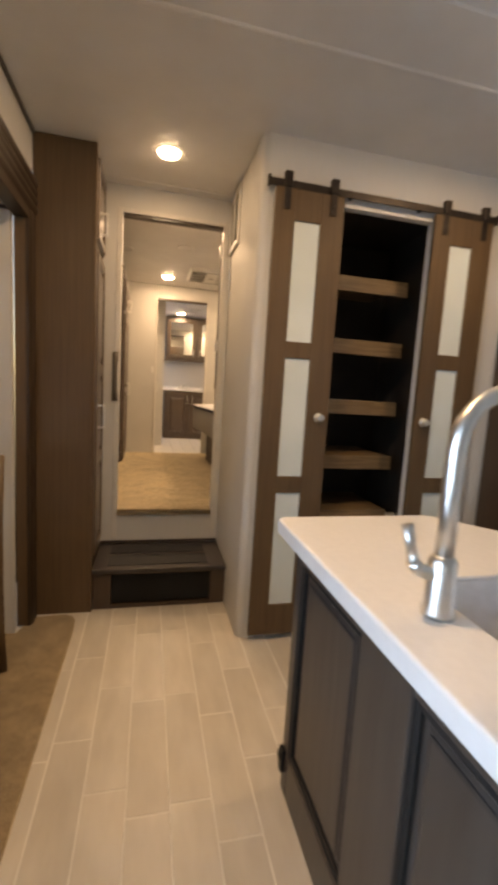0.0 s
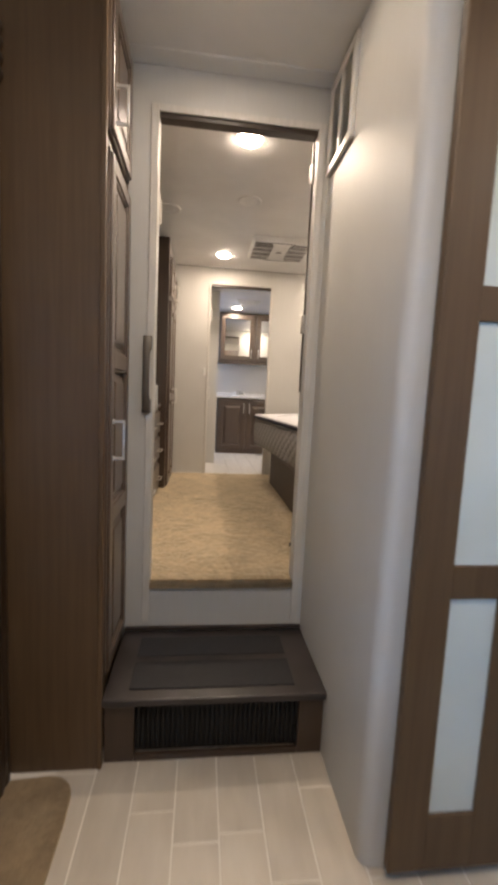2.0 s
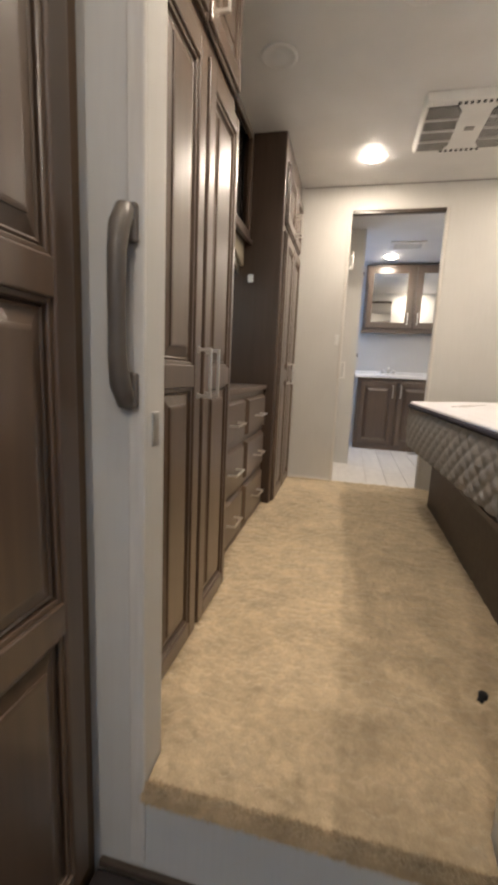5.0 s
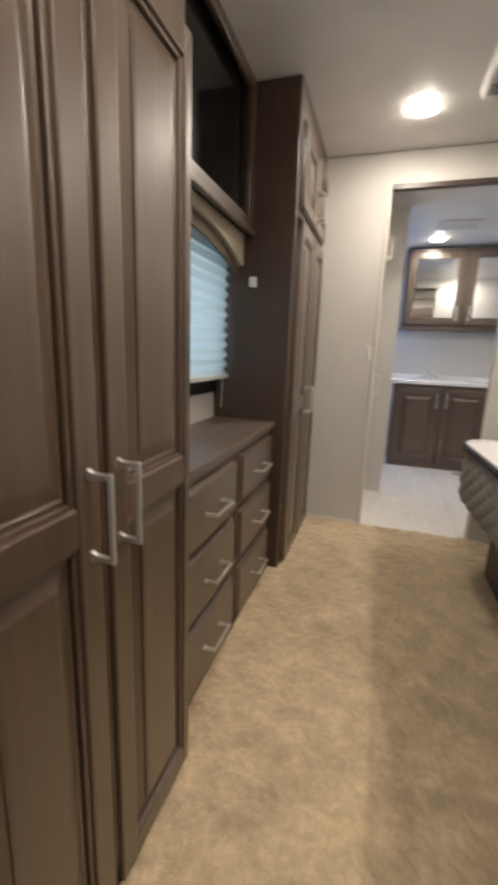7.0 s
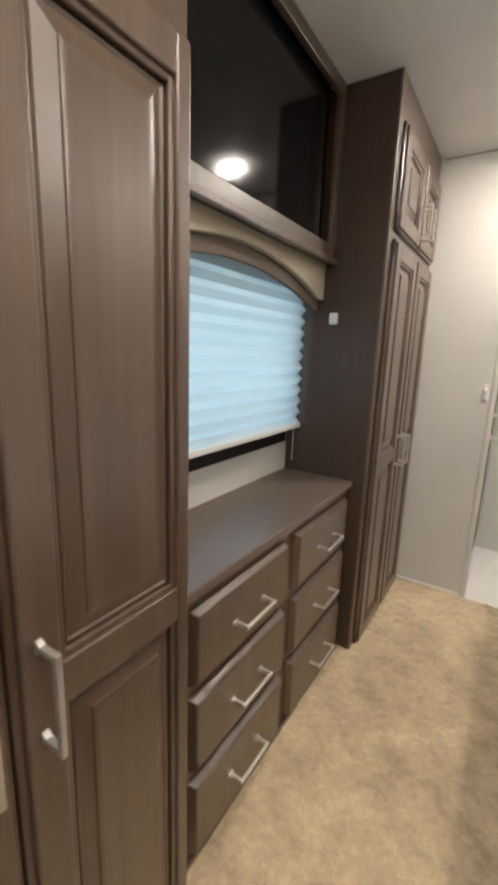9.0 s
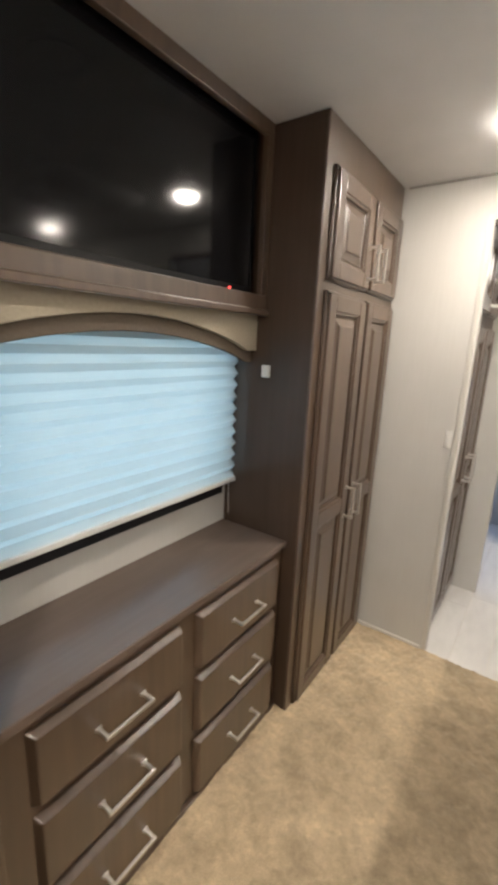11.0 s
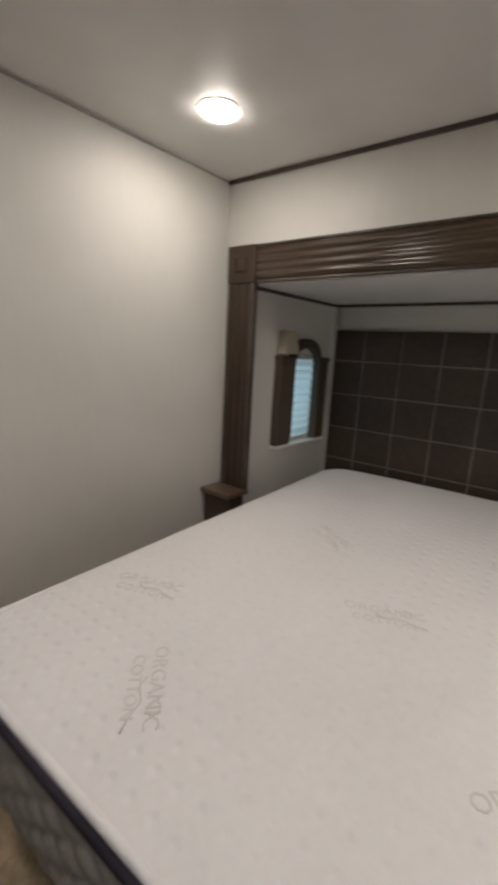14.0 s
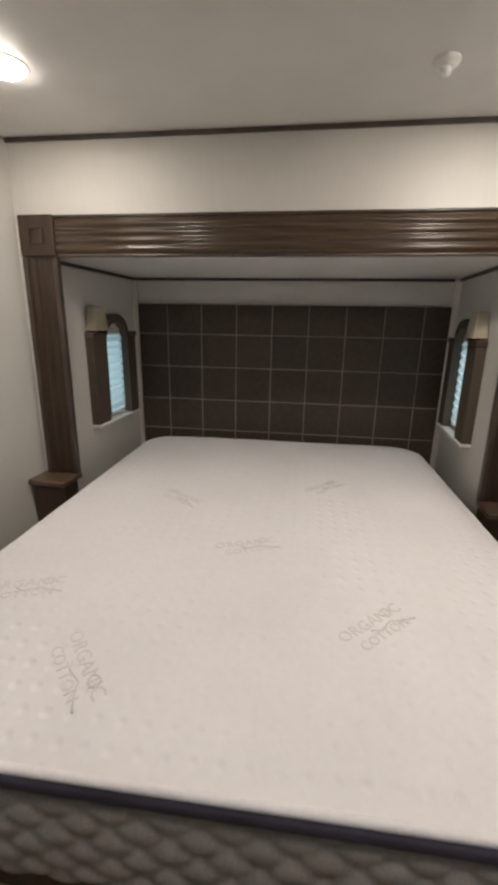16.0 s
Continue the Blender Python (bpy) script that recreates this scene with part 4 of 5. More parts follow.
def headboard():
    root = thing("headboard", pose(2.777, 2.33, BED, 0, 0, 2.9), "dark brown padded headboard panel with square stitching", "headboard")
    ys = [0.0, 0.180] + [0.180 + 0.2115 * k for k in range(1, 8)] + [1.813]
    zs = [1.00, 1.155, 1.348, 1.548, 1.742, 1.915]
    m = Mesh()
    m.box(-0.0145, 0, -1.813, 0.0, 1.00 - BED, 1.915 - BED, 0.002)
    m.part(root, "backing", STITCH, label="pale seam lines between the squares")
    for a, b in zip(ys, ys[1:]):
        for c, d in zip(zs, zs[1:]):
            p = Mesh()
            p.box(-0.018, -0.006, -b + 0.0035, -a - 0.0035, c - BED + 0.0035, d - BED - 0.0035, 0.003, 2)
            p.part(root, "padded_panel", LEATHER)


headboard()


def side_windows():
    for ysign, yw in ((1, 2.36), (-1, 0.50)):
        # local: x along the bed, -y into the room
        root = thing("window_blind", pose(2.21, yw, 1.29) if ysign > 0 else pose(2.765, yw, 1.29, 0, 0, 180), "narrow pleated shade in a brown arched window surround", "blind", "windows beside the bed")
        m = Mesh()
        inner = [(0.365, 0.0), (0.365, 0.42)] + arc(0.247, 0.42, 0.118, 0.095, 0, 180, 12)[1:] + [(0.129, 0.04), (0.115, 0.0)]
        outer = [(0.0, 0.0), (0.0, 0.46), (0.115, 0.46)] + arc(0.247, 0.46, 0.132, 0.10, 180, 0, 12) + [(0.46, 0.46), (0.46, 0.0)]
        if ysign < 0:
            inner, outer = [(0.46 - a, b) for a, b in inner][::-1], [(0.46 - a, b) for a, b in outer][::-1]
        pts = outer + inner
        m.prism(pts, -0.045, 0.0, "y", 0.003)
        m.part(root, "arched_surround", SURROUND)
        for a, b in ((-0.006, 0.118), (0.376, 0.466)) if ysign > 0 else ((-0.006, 0.084), (0.342, 0.466)):
            m = Mesh()
            m.box(a, b, -0.052, -0.002, 0.44, 0.466, 0.004)
            m.part(root, "capital", WOOD_DARK)
        a, b = (0.13, 0.36) if ysign > 0 else (0.10, 0.33)
        pleats(a, b, 0.0, 0.52, 0.044, 0.020).part(root, "pleated_fabric", BLIND, pose(0, 0.012, 0))
        m = Mesh()
        m.box(-0.004, 0.464, -0.05, 0.0, -0.016, -0.001, 0.003)
        m.part(root, "sill", WHITE)
        s = thing("wall_sconce", pose(2.275, yw, 1.762) if ysign > 0 else pose(2.37, yw, 1.762, 0, 0, 180), "small cream fabric wall sconce above the window trim", "wall lamp", "sconces beside the bed")
        m = Mesh()
        bm = bmesh.new()
        bmesh.ops.create_cube(bm, size=1)
        for v in bm.verts:
            k = 0.80 if v.co.z > 0 else 1.0
            v.co = (v.co.x * 0.125 * k, -0.034 + v.co.y * 0.062 * k - (0.0 if v.co.z < 0 else -0.004), 0.06 + v.co.z * 0.115)
        bmesh.ops.bevel(bm, geom=bm.edges[:], offset=0.008, segments=2, profile=0.5, affect="EDGES")
        m.take(bm)
        m.part(s, "shade", FABRIC)
        m = Mesh()
        m.box(-0.03, 0.03, -0.008, 0.0, 0.0, 0.10, 0.003)
        m.part(s, "mount", BRONZE)


side_windows()


def bedside_shelves():
    for x0, y0, y1 in ((1.81, 2.275, 2.455), (1.90, 0.38, 0.53)):
        root = thing("bedside_shelf", pose(x0, y0, BED), "small dark brown wooden bedside ledge beside the mattress", "shelf", "bedside ledges")
        m = Mesh()
        m.box(0, 0.145, 0, y1 - y0, 0.632, 0.655, 0.004)
        m.part(root, "top", WOOD)
        m = Mesh()
        m.box(0.03, 0.13, 0.02, y1 - y0 - 0.005, 0.0, 0.631, 0.002)
        m.part(root, "body", WOOD_DARK)


bedside_shelves()


# ---- step alcove ----
def step_box():
    root = thing("entry_step", pose(-0.10, -0.41, 0), "dark brown wooden step with black tread and vent grille", "step")
    m = Mesh()
    m.box(0.0, 0.10, 0.012, 0.40, 0, 0.222, 0.003)
    m.box(0.675, 0.765, 0.012, 0.40, 0, 0.222, 0.003)
    m.box(0.10, 0.675, 0.012, 0.03, 0.0, 0.022, 0.002)
    m.box(0.10, 0.675, 0.012, 0.03, 0.205, 0.222, 0.002)
    m.box(0.10, 0.675, 0.06, 0.08, 0.0, 0.222)
    m.part(root, "riser", WOOD_DARK)
    m = Mesh()
    m.box(0.10, 0.675, 0.045, 0.055, 0.022, 0.205)
    for k in range(34):
        x = 0.108 + 0.0169 * k
        m.box(x, x + 0.009, 0.026, 0.046, 0.030, 0.200, 0.002)
    m.part(root, "vent_grille", GRATE, label="black slatted vent")
    m = Mesh()
    m.box(-0.004, 0.767, -0.015, 0.40, 0.223, 0.250, 0.006, 3)
    m.part(root, "tread", STEP)
    for y0, y1 in ((0.035, 0.185), (0.220, 0.345)):
        m = Mesh()
        m.box(0.078, 0.660, y0, y1, 0.2495, 0.2535, 0.0015)
        m.part(root, "grip_pad", STEPMAT, label="black grip pad")


step_box()


def grab_bar():
    root = thing("grab_handle", pose(-0.028, -0.010, 1.195), "brown plastic grab handle beside the doorway", "handle")
    m = Mesh()
    pts = [(0, 0.004, 0.0), (0, -0.012, 0.006), (0, -0.026, 0.03), (0, -0.034, 0.07), (0, -0.036, 0.145), (0, -0.034, 0.22), (0, -0.026, 0.26), (0, -0.012, 0.284), (0, 0.004, 0.29)]
    m.tube(pts, [0.012, 0.015, 0.016, 0.014, 0.013, 0.014, 0.016, 0.015, 0.012], 14)
    m.part(root, "bar", GRAB)
    for z in (-0.008, 0.24):
        m = Mesh()
        m.box(-0.018, 0.018, -0.010, 0.002, z, z + 0.058, 0.005)
        m.part(root, "mounting_plate", GRAB)


grab_bar()


def wall_vent():
    root = thing("wall_vent", pose(0.665, -0.30, 2.145, 0, 0, -90), "pale plastic return-air grille on the alcove wall", "vent")
    w, h = 0.28, 0.325
    m = Mesh()
    for a, b, c, d in ((-w, -w + 0.03, 0, h), (-0.03, 0, 0, h), (-w + 0.03, -0.03, 0, 0.03), (-w + 0.03, -0.03, h - 0.03, h), (-w / 2 - 0.01, -w / 2 + 0.01, 0.03, h - 0.03)):
        m.box(a, b, -0.016, 0, c, d, 0.004)
    m.part(root, "frame", TRIM)
    m = Mesh()
    for k in range(17):
        z = 0.036 + k * 0.0155
        m.prism([(-0.012, z), (-0.010, z + 0.002), (-0.001, z + 0.012), (-0.003, z + 0.010)], -w + 0.03, -0.03, "x")
    m.part(root, "louvres", WALL)


wall_vent()


# ---- pantry with sliding barn doors ----
def pantry():
    for z in (1.95, 1.605, 1.262, 0.938, 0.605):
        m = Mesh()
        m.box(0.764, 1.62, -0.535, -0.105, z - 0.005, z + 0.018, 0.002)
        m.box(0.764, 1.62, -0.555, -0.5355, z - 0.062, z + 0.02, 0.003)
        m.solo("pantry_shelf", SHELF, "empty brown wooden pantry shelf board", "shelf", group="pantry shelves")
    root = thing("barn_door_rail", pose(0.69, -0.782, 2.258), "dark metal sliding barn door rail above the pantry", "door rail")
    m = Mesh()
    m.box(0, 1.24, -0.042, -0.034, -0.016, 0.018, 0.003)
    m.box(-0.008, 0.006, -0.05, -0.026, -0.022, 0.026, 0.004)
    m.box(1.234, 1.248, -0.05, -0.026, -0.022, 0.026, 0.004)
    m.part(root, "bar", BRONZE)
    for x in (0.05, 0.42, 0.80, 1.19):
        m = Mesh()
        m.lathe([(0.011, 0.0), (0.011, 0.036)], 12, pose(x, 0, 0, 90, 0, 0))
        m.part(root, "standoff", BRONZE)
    for x0 in (0.722, 1.566):
        door = thing("barn_door", pose(x0, -0.800, 0.036), "brown wooden sliding barn door with three frosted glass panes", "door", "pantry barn doors")
        w = 0.345
        st, sr = 0.099, 0.117
        spans = [(0.0, 0.164), (0.762, 0.848), (1.434, 1.514), (2.066, 2.205)]
        m = Mesh()
        m.box(0, st, -0.026, 0, 0, 2.205, 0.003)
        m.box(w - sr, w, -0.026, 0, 0, 2.205, 0.003)
        for a, b in spans:
            m.box(st - 0.001, w - sr + 0.001, -0.0255, 0, a, b, 0.003)
        m.part(door, "frame", WOOD_BROWN)
        for (_, a), (b, _) in zip(spans, spans[1:]):
            m = Mesh()
            m.box(st - 0.004, w - sr + 0.004, -0.017, -0.010, a - 0.004, b + 0.004, 0.001)
            m.part(door, "pane", FROST, label="frosted pale green glass")
        for hx in (0.057, 0.287):
            m = Mesh()
            m.box(hx - 0.016, hx + 0.016, -0.034, -0.026, 2.11, 2.24, 0.003)
            m.box(hx - 0.019, hx + 0.019, -0.042, -0.012, 2.205, 2.272, 0.005)
            m.lathe([(0.006, 0.0), (0.006, 0.004), (0.003, 0.006)], 10, pose(hx, -0.034, 2.145, 90, 0, 0))
            m.part(door, "hanger", BRONZE, label="dark metal strap hanger")
        m = Mesh()
        kx = 0.294 if x0 < 1 else 0.05
        m.lathe([(0.024, 0.0), (0.024, 0.003), (0.019, 0.004), (0.012, 0.014), (0.018, 0.024), (0.020, 0.030), (0.014, 0.035)], 24, pose(kx, -0.026, 1.151, 90, 0, 0))
        m.part(door, "knob", CHROME, label="brushed nickel knob")


pantry()


# ---- kitchen island ----
def island():
    root = thing("kitchen_island", pose(0.65, -1.62, 0, 0, 0, -90), "dark grey-brown wooden kitchen island with pale countertop", "kitchen island")
    L = 1.9
    m = Mesh()
    m.box(0, L, 0.0185, 0.60, 0.0, 0.685)
    for x0, x1, y0, y1 in ((0, L, 0.0185, 0.055), (0, L, 0.565, 0.60), (0, 0.035, 0.055, 0.565), (L - 0.035, L, 0.055, 0.565)):
        m.box(x0, x1, y0, y1, 0.685, 0.876)
    m.part(root, "body", ISLAND)
    m = Mesh()
    spans = [(0.0, 0.045), (0.415, 0.60), (0.97, 1.15), (1.52, L)]
    for a, b in spans:
        m.box(a, b, 0.0, 0.02, 0.0, 0.876, 0.004)
    for (_, a), (b, _) in zip(spans, spans[1:]):
        m.box(a - 0.001, b + 0.001, 0.0005, 0.02, 0.0, 0.14, 0.004)
        m.box(a - 0.001, b + 0.001, 0.0005, 0.02, 0.79, 0.876, 0.004)
    m.part(root, "frame", ISLAND)
    for (_, a), (b, _) in zip(spans, spans[1:]):
        m = Mesh()
        for x0, x1, z0, z1 in ((a, a + 0.018, 0.14, 0.79), (b - 0.018, b, 0.14, 0.79), (a + 0.018, b - 0.018, 0.14, 0.158), (a + 0.018, b - 0.018, 0.772, 0.79)):
            m.box(x0, x1, 0.006, 0.018, z0, z1, 0.004)
        m.part(root, "bead", GRATE)
        m = Mesh()
        m.panel(a + 0.018, b - 0.018, 0.158, 0.772, 0.013, rise=0.003, slope=0.015)
        m.part(root, "panel", ISLAND)
    m = Mesh()
    m.box(0.004, 0.034, -0.016, 0.002, 0.075, 0.155, 0.005)
    m.box(0.010, 0.028, -0.022, -0.014, 0.120, 0.145, 0.003)
    m.part(root, "corner_bracket", BLACK)
    # countertop with the sink cut out
    m = Mesh()
    pts = [(0.585, -3.6)] + arc(0.615, -1.63, 0.035, 0.03, 180, 90, 6) + [(1.07, -1.60)] + arc(1.09, -1.64, 0.04, 0.04, 85, 45, 3) + [(1.32, -1.86), (1.32, -3.6)]
    hole = []
    for cx, cy, a in ((1.10, -2.13, 0), (0.83, -2.13, 90), (0.83, -2.52, 180), (1.10, -2.52, 270)):
        hole += arc(cx, cy, 0.075, 0.075, a, a + 90, 6)
    bm = bmesh.new()
    n = len(pts)
    out = []
    for k in range(n):
        before, here, after = (Vector((*pts[q % n], 0)) for q in (k - 1, k, k + 1))
        nrm = ((here - before).normalized() + (after - here).normalized()).cross(Vector((0, 0, 1))).normalized()
        out.append((here, nrm))
    side = -1 if (Vector((*pts[0], 0)) + out[0][1] * 0.01 - Vector((0.95, -2.6, 0))).length > (Vector((*pts[0], 0)) - Vector((0.95, -2.6, 0))).length else 1
    levels = [(0.0, 0.878), (0.0, 0.913), (0.0015, 0.9170), (0.004, 0.9192), (0.008, 0.92)]
    rings = [[bm.verts.new((p.x + side * q.x * d, p.y + side * q.y * d, z)) for p, q in out] for d, z in levels]
    holes = [[bm.verts.new((x, y, z)) for x, y in hole] for z in (0.878, 0.916)]
    holes.append([bm.verts.new((0.965 + (x - 0.965) * 1.012, -2.325 + (y + 2.325) * 1.012, 0.92)) for x, y in hole])
    for stack in (rings, holes):
        for lo, hi in zip(stack, stack[1:]):
            for k in range(len(lo)):
                bm.faces.new((lo[k], lo[(k + 1) % len(lo)], hi[(k + 1) % len(lo)], hi[k]))
    for o, hl in ((rings[-1], holes[-1]), (rings[0], holes[0])):
        edges = [bm.edges.get((lp[k], lp[(k + 1) % len(lp)])) for lp in (o, hl) for k in range(len(lp))]
        bmesh.ops.triangle_fill(bm, use_beauty=True, use_dissolve=False, edges=edges)
    bmesh.ops.recalc_face_normals(bm, faces=bm.faces)
    bmesh.ops.transform(bm, matrix=root.matrix_basis.inverted(), verts=bm.verts)
    m.take(bm)
    m.part(root, "countertop", QUARTZ, label="off-white solid countertop")
    m = Mesh()
    bm = bmesh.new()
    prof = [(0.985, 0.909), (0.975, 0.906), (0.97, 0.80), (0.94, 0.72), (0.86, 0.70), (0.10, 0.695)]
    rings = [[bm.verts.new((0.965 + (x - 0.965) * k * 1.01, -2.325 + (y + 2.325) * k * 1.01, z)) for x, y in hole] for k, z in prof]
    for a, b in zip(rings, rings[1:]):
        for i in range(len(a)):
            f = bm.faces.new((a[i], a[(i + 1) % len(a)], b[(i + 1) % len(a)], b[i]))
            f.smooth = True
    bm.faces.new(rings[-1])
    bmesh.ops.transform(bm, matrix=root.matrix_basis.inverted(), verts=bm.verts)
    bmesh.ops.recalc_face_normals(bm, faces=bm.faces)
    m.take(bm)
    m.part(root, "sink_basin", STEEL, label="stainless steel undermount basin")
    tap = thing("kitchen_faucet", pose(0.705, -2.19, 0.92), "brushed nickel gooseneck kitchen faucet on the island", "faucet")
    m = Mesh()
    m.lathe([(0.030, 0.0), (0.030, 0.008), (0.026, 0.02), (0.0245, 0.10), (0.021, 0.108), (0.0165, 0.112)], 24)
    neck = [(0, 0, 0.10), (0, 0, 0.20), (0, 0, 0.30)] + [(0.105 - 0.105 * math.cos(radians(a)), 0, 0.30 + 0.105 * math.sin(radians(a))) for a in range(15, 181, 15)] + [(0.21, 0, 0.24)]
    m.tube(neck, [0.0165] * 3 + [0.0155] * (len(neck) - 4) + [0.018], 18)
    m.part(tap, "spout", CHROME)
    m = Mesh()
    m.tube([(-0.015, 0, 0.075), (-0.045, 0.004, 0.085), (-0.058, 0.006, 0.10)], 0.013, 14)
    m.tube([(-0.055, 0.006, 0.095), (-0.062, 0.01, 0.13), (-0.070, 0.014, 0.165)], [0.011, 0.009, 0.010], 12, 0.6)
    m.part(tap, "lever", CHROME)


island()


def tall_unit():
    root = thing("refrigerator_cabinet", pose(2.06, -0.79, 0), "tall dark brown wooden cabinet beside the pantry doors", "cabinet")
    m = Mesh()
    m.box(0, 0.62, -0.62, 0, 0, 2.30, 0.004)
    m.part(root, "body", WOOD_DARK)
    m = Mesh()
    m.box(-0.018, 0.0, -0.60, -0.02, 0.1, 1.7, 0.004)
    m.part(root, "door", WOOD_DARK)


tall_unit()


# ---- dining corner ----
def chair():
    root = thing("dining_chair", pose(-0.605, -0.95, 0.012), "dark brown wooden dining chair with an open back", "chair")
    for sx in (-1, 1):
        m = Mesh()
        x = sx * 0.195
        m.tube([(x, 0.05, 0.0), (x, 0.015, 0.2), (x, 0.0, 0.45), (x, 0.012, 0.7), (x, 0.045, 0.965)], [0.023, 0.026, 0.028, 0.026, 0.024], 4)
        m.part(root, "back_post", WOOD_BROWN)
        m = Mesh()
        m.tube([(x, -0.39, 0.0), (x, -0.385, 0.42)], [0.015, 0.02], 4)
        m.part(root, "leg", WOOD_BROWN)
    m = Mesh()
    m.box(-0.19, 0.19, 0.016, 0.044, 0.835, 0.955, 0.008, 3)
    m.part(root, "top_rail", WOOD_BROWN)
    m = Mesh()
    m.box(-0.19, 0.19, 0.002, 0.022, 0.56, 0.60, 0.004)
    m.part(root, "back_rail", WOOD_BROWN)
    m = Mesh()
    m.box(-0.21, 0.21, -0.41, 0.01, 0.385, 0.43, 0.005)
    m.part(root, "apron", WOOD_BROWN)
    m = Mesh()
    m.box(-0.215, 0.215, -0.42, -0.02, 0.43, 0.475, 0.016, 3)
    m.part(root, "seat", SEAT, label="brown cushioned seat")


chair()


def table():
    root = thing("dining_table", pose(-0.80, -2.0, 0.012), "brown wooden dining table with a rounded top", "table")
    m = Mesh()
    pts = arc(0.42, 0.53, 0.08, 0.08, 0, 90, 6) + arc(-0.42, 0.53, 0.08, 0.08, 90, 180, 6) + arc(-0.42, -0.53, 0.08, 0.08, 180, 270, 6) + arc(0.42, -0.53, 0.08, 0.08, 270, 360, 6)
    m.prism(pts, 0.705, 0.738, "z", 0.006)
    m.part(root, "top", WOOD_H)
    for dy in (-0.35, 0.35):
        m = Mesh()
        m.lathe([(0.13, 0), (0.13, 0.015), (0.04, 0.05), (0.035, 0.68), (0.09, 0.704)], 20, pose(0, dy, 0))
        m.part(root, "pedestal", WOOD_DARK)


table()


def dining_curtain():
    root = thing("window_curtain", pose(-0.95, -0.60, 0.80), "tan gathered window curtain with a shaped valance", "curtain")
    m = Mesh()
    bm = bmesh.new()
    n = 60
    for x0, x1 in ((0.20, 0.425), (-0.40, -0.2)):
        top = [bm.verts.new((x0 + (x1 - x0) * i / n, -0.035 + 0.022 * math.sin(i * 0.36), 1.05)) for i in range(n + 1)]
        bot = [bm.verts.new((x0 + (x1 - x0) * i / n, -0.04 + 0.026 * math.sin(i * 0.36 + 0.3), 0.0)) for i in range(n + 1)]
        for i in range(n):
            f = bm.faces.new((top[i], top[i + 1], bot[i + 1], bot[i]))
            f.smooth = True
    bmesh.ops.solidify(bm, geom=bm.faces[:], thickness=0.003)
    m.take(bm)
    m.part(root, "drape", CURTAIN)
    m = Mesh()
    pts = [(-0.43, 1.22), (-0.43, 0.98), (-0.40, 0.96), (-0.36, 1.0)] + [(-0.36 + 0.72 * i / 12, 1.0 + 0.06 * math.sin(math.pi * i / 12)) for i in range(1, 12)] + [(0.36, 1.0), (0.40, 0.96), (0.43, 0.98), (0.445, 1.06), (0.44, 1.16), (0.40, 1.22)]
    m.prism(pts, -0.075, -0.055, "y", 0.005)
    m.prism([(0.40, 1.21), (0.43, 1.0), (0.445, 1.06), (0.44, 1.16)], -0.056, -0.002, "y")
    m.part(root, "valance", FABRIC)
    m = Mesh()
    m.prism([(-0.34, 1.215), (-0.34, 1.02)] + [(-0.34 + 0.66 * i / 12, 1.02 + 0.05 * math.sin(math.pi * i / 12)) for i in range(1, 12)] + [(0.32, 1.02), (0.35, 1.215)], -0.082, -0.0755, "y", 0.002)
    m.part(root, "valance_swag", FABRIC_D, label="dark brown valance front")


dining_curtain()


# ---- ceiling fittings ----
def ceiling_light(x, y, z, watts):
    root = thing("ceiling_light", pose(x, y, z), "round white recessed ceiling light, switched on", "ceiling light", "recessed ceiling lights")
    m = Mesh()
    m.lathe([(0.070, 0.0), (0.069, -0.0015), (0.064, -0.0025), (0.050, -0.0025), (0.048, 0.0)], 40)
    m.part(root, "rim", WHITE)
    m = Mesh()
    m.lathe([(0.057, -0.002), (0.055, -0.008), (0.047, -0.014), (0.028, -0.018), (0.003, -0.0195)], 24)
    m.part(root, "lens", glow("lamp_lens", WARM, 12.0 * watts), label="glowing warm white lens")


for lx, ly, lz, lw in LIGHTS:
    ceiling_light(lx, ly, lz, lw)


m = Mesh()
m.prism([(-1.302, CEIL)] + [(-1.29 - 0.012 * math.cos(radians(k)), CEIL - 0.0028 * math.sin(radians(k))) for k in range(20, 180, 20)] + [(-1.278, CEIL)], -0.39, 2.69, "x")
m.build("trim_ceiling_seam", CEILING)


def round_fitting(name, x, y, r, label, category, mat=CEILING):
    m = Mesh()
    m.lathe([(r, 0.0), (r, -0.003), (r * 0.95, -0.006), (r * 0.80, -0.007), (r * 0.77, -0.004), (r * 0.4, -0.005), (r * 0.05, -0.0055)], 36)
    m.solo(name, mat, label, category, pose(x, y, CEIL))


round_fitting("ceiling_speaker", 0.45, 1.02, 0.075, "round white ceiling speaker in the bedroom ceiling", "speaker")
round_fitting("ceiling_speaker", -0.06, 1.24, 0.075, "round white ceiling speaker in the bedroom ceiling", "speaker")


def smoke_sensor():
    root = thing("ceiling_sensor", pose(1.675, 0.92, CEIL), "small white ceiling sensor with a clear tip", "sensor")
    m = Mesh()
    m.lathe([(0.035, 0.0), (0.035, -0.006), (0.028, -0.014), (0.016, -0.018)], 24)
    m.part(root, "base", WHITE)
    m = Mesh()
    m.lathe([(0.015, -0.017), (0.013, -0.035), (0.006, -0.04)], 16)
    m.part(root, "tip", CERAMIC)


smoke_sensor()


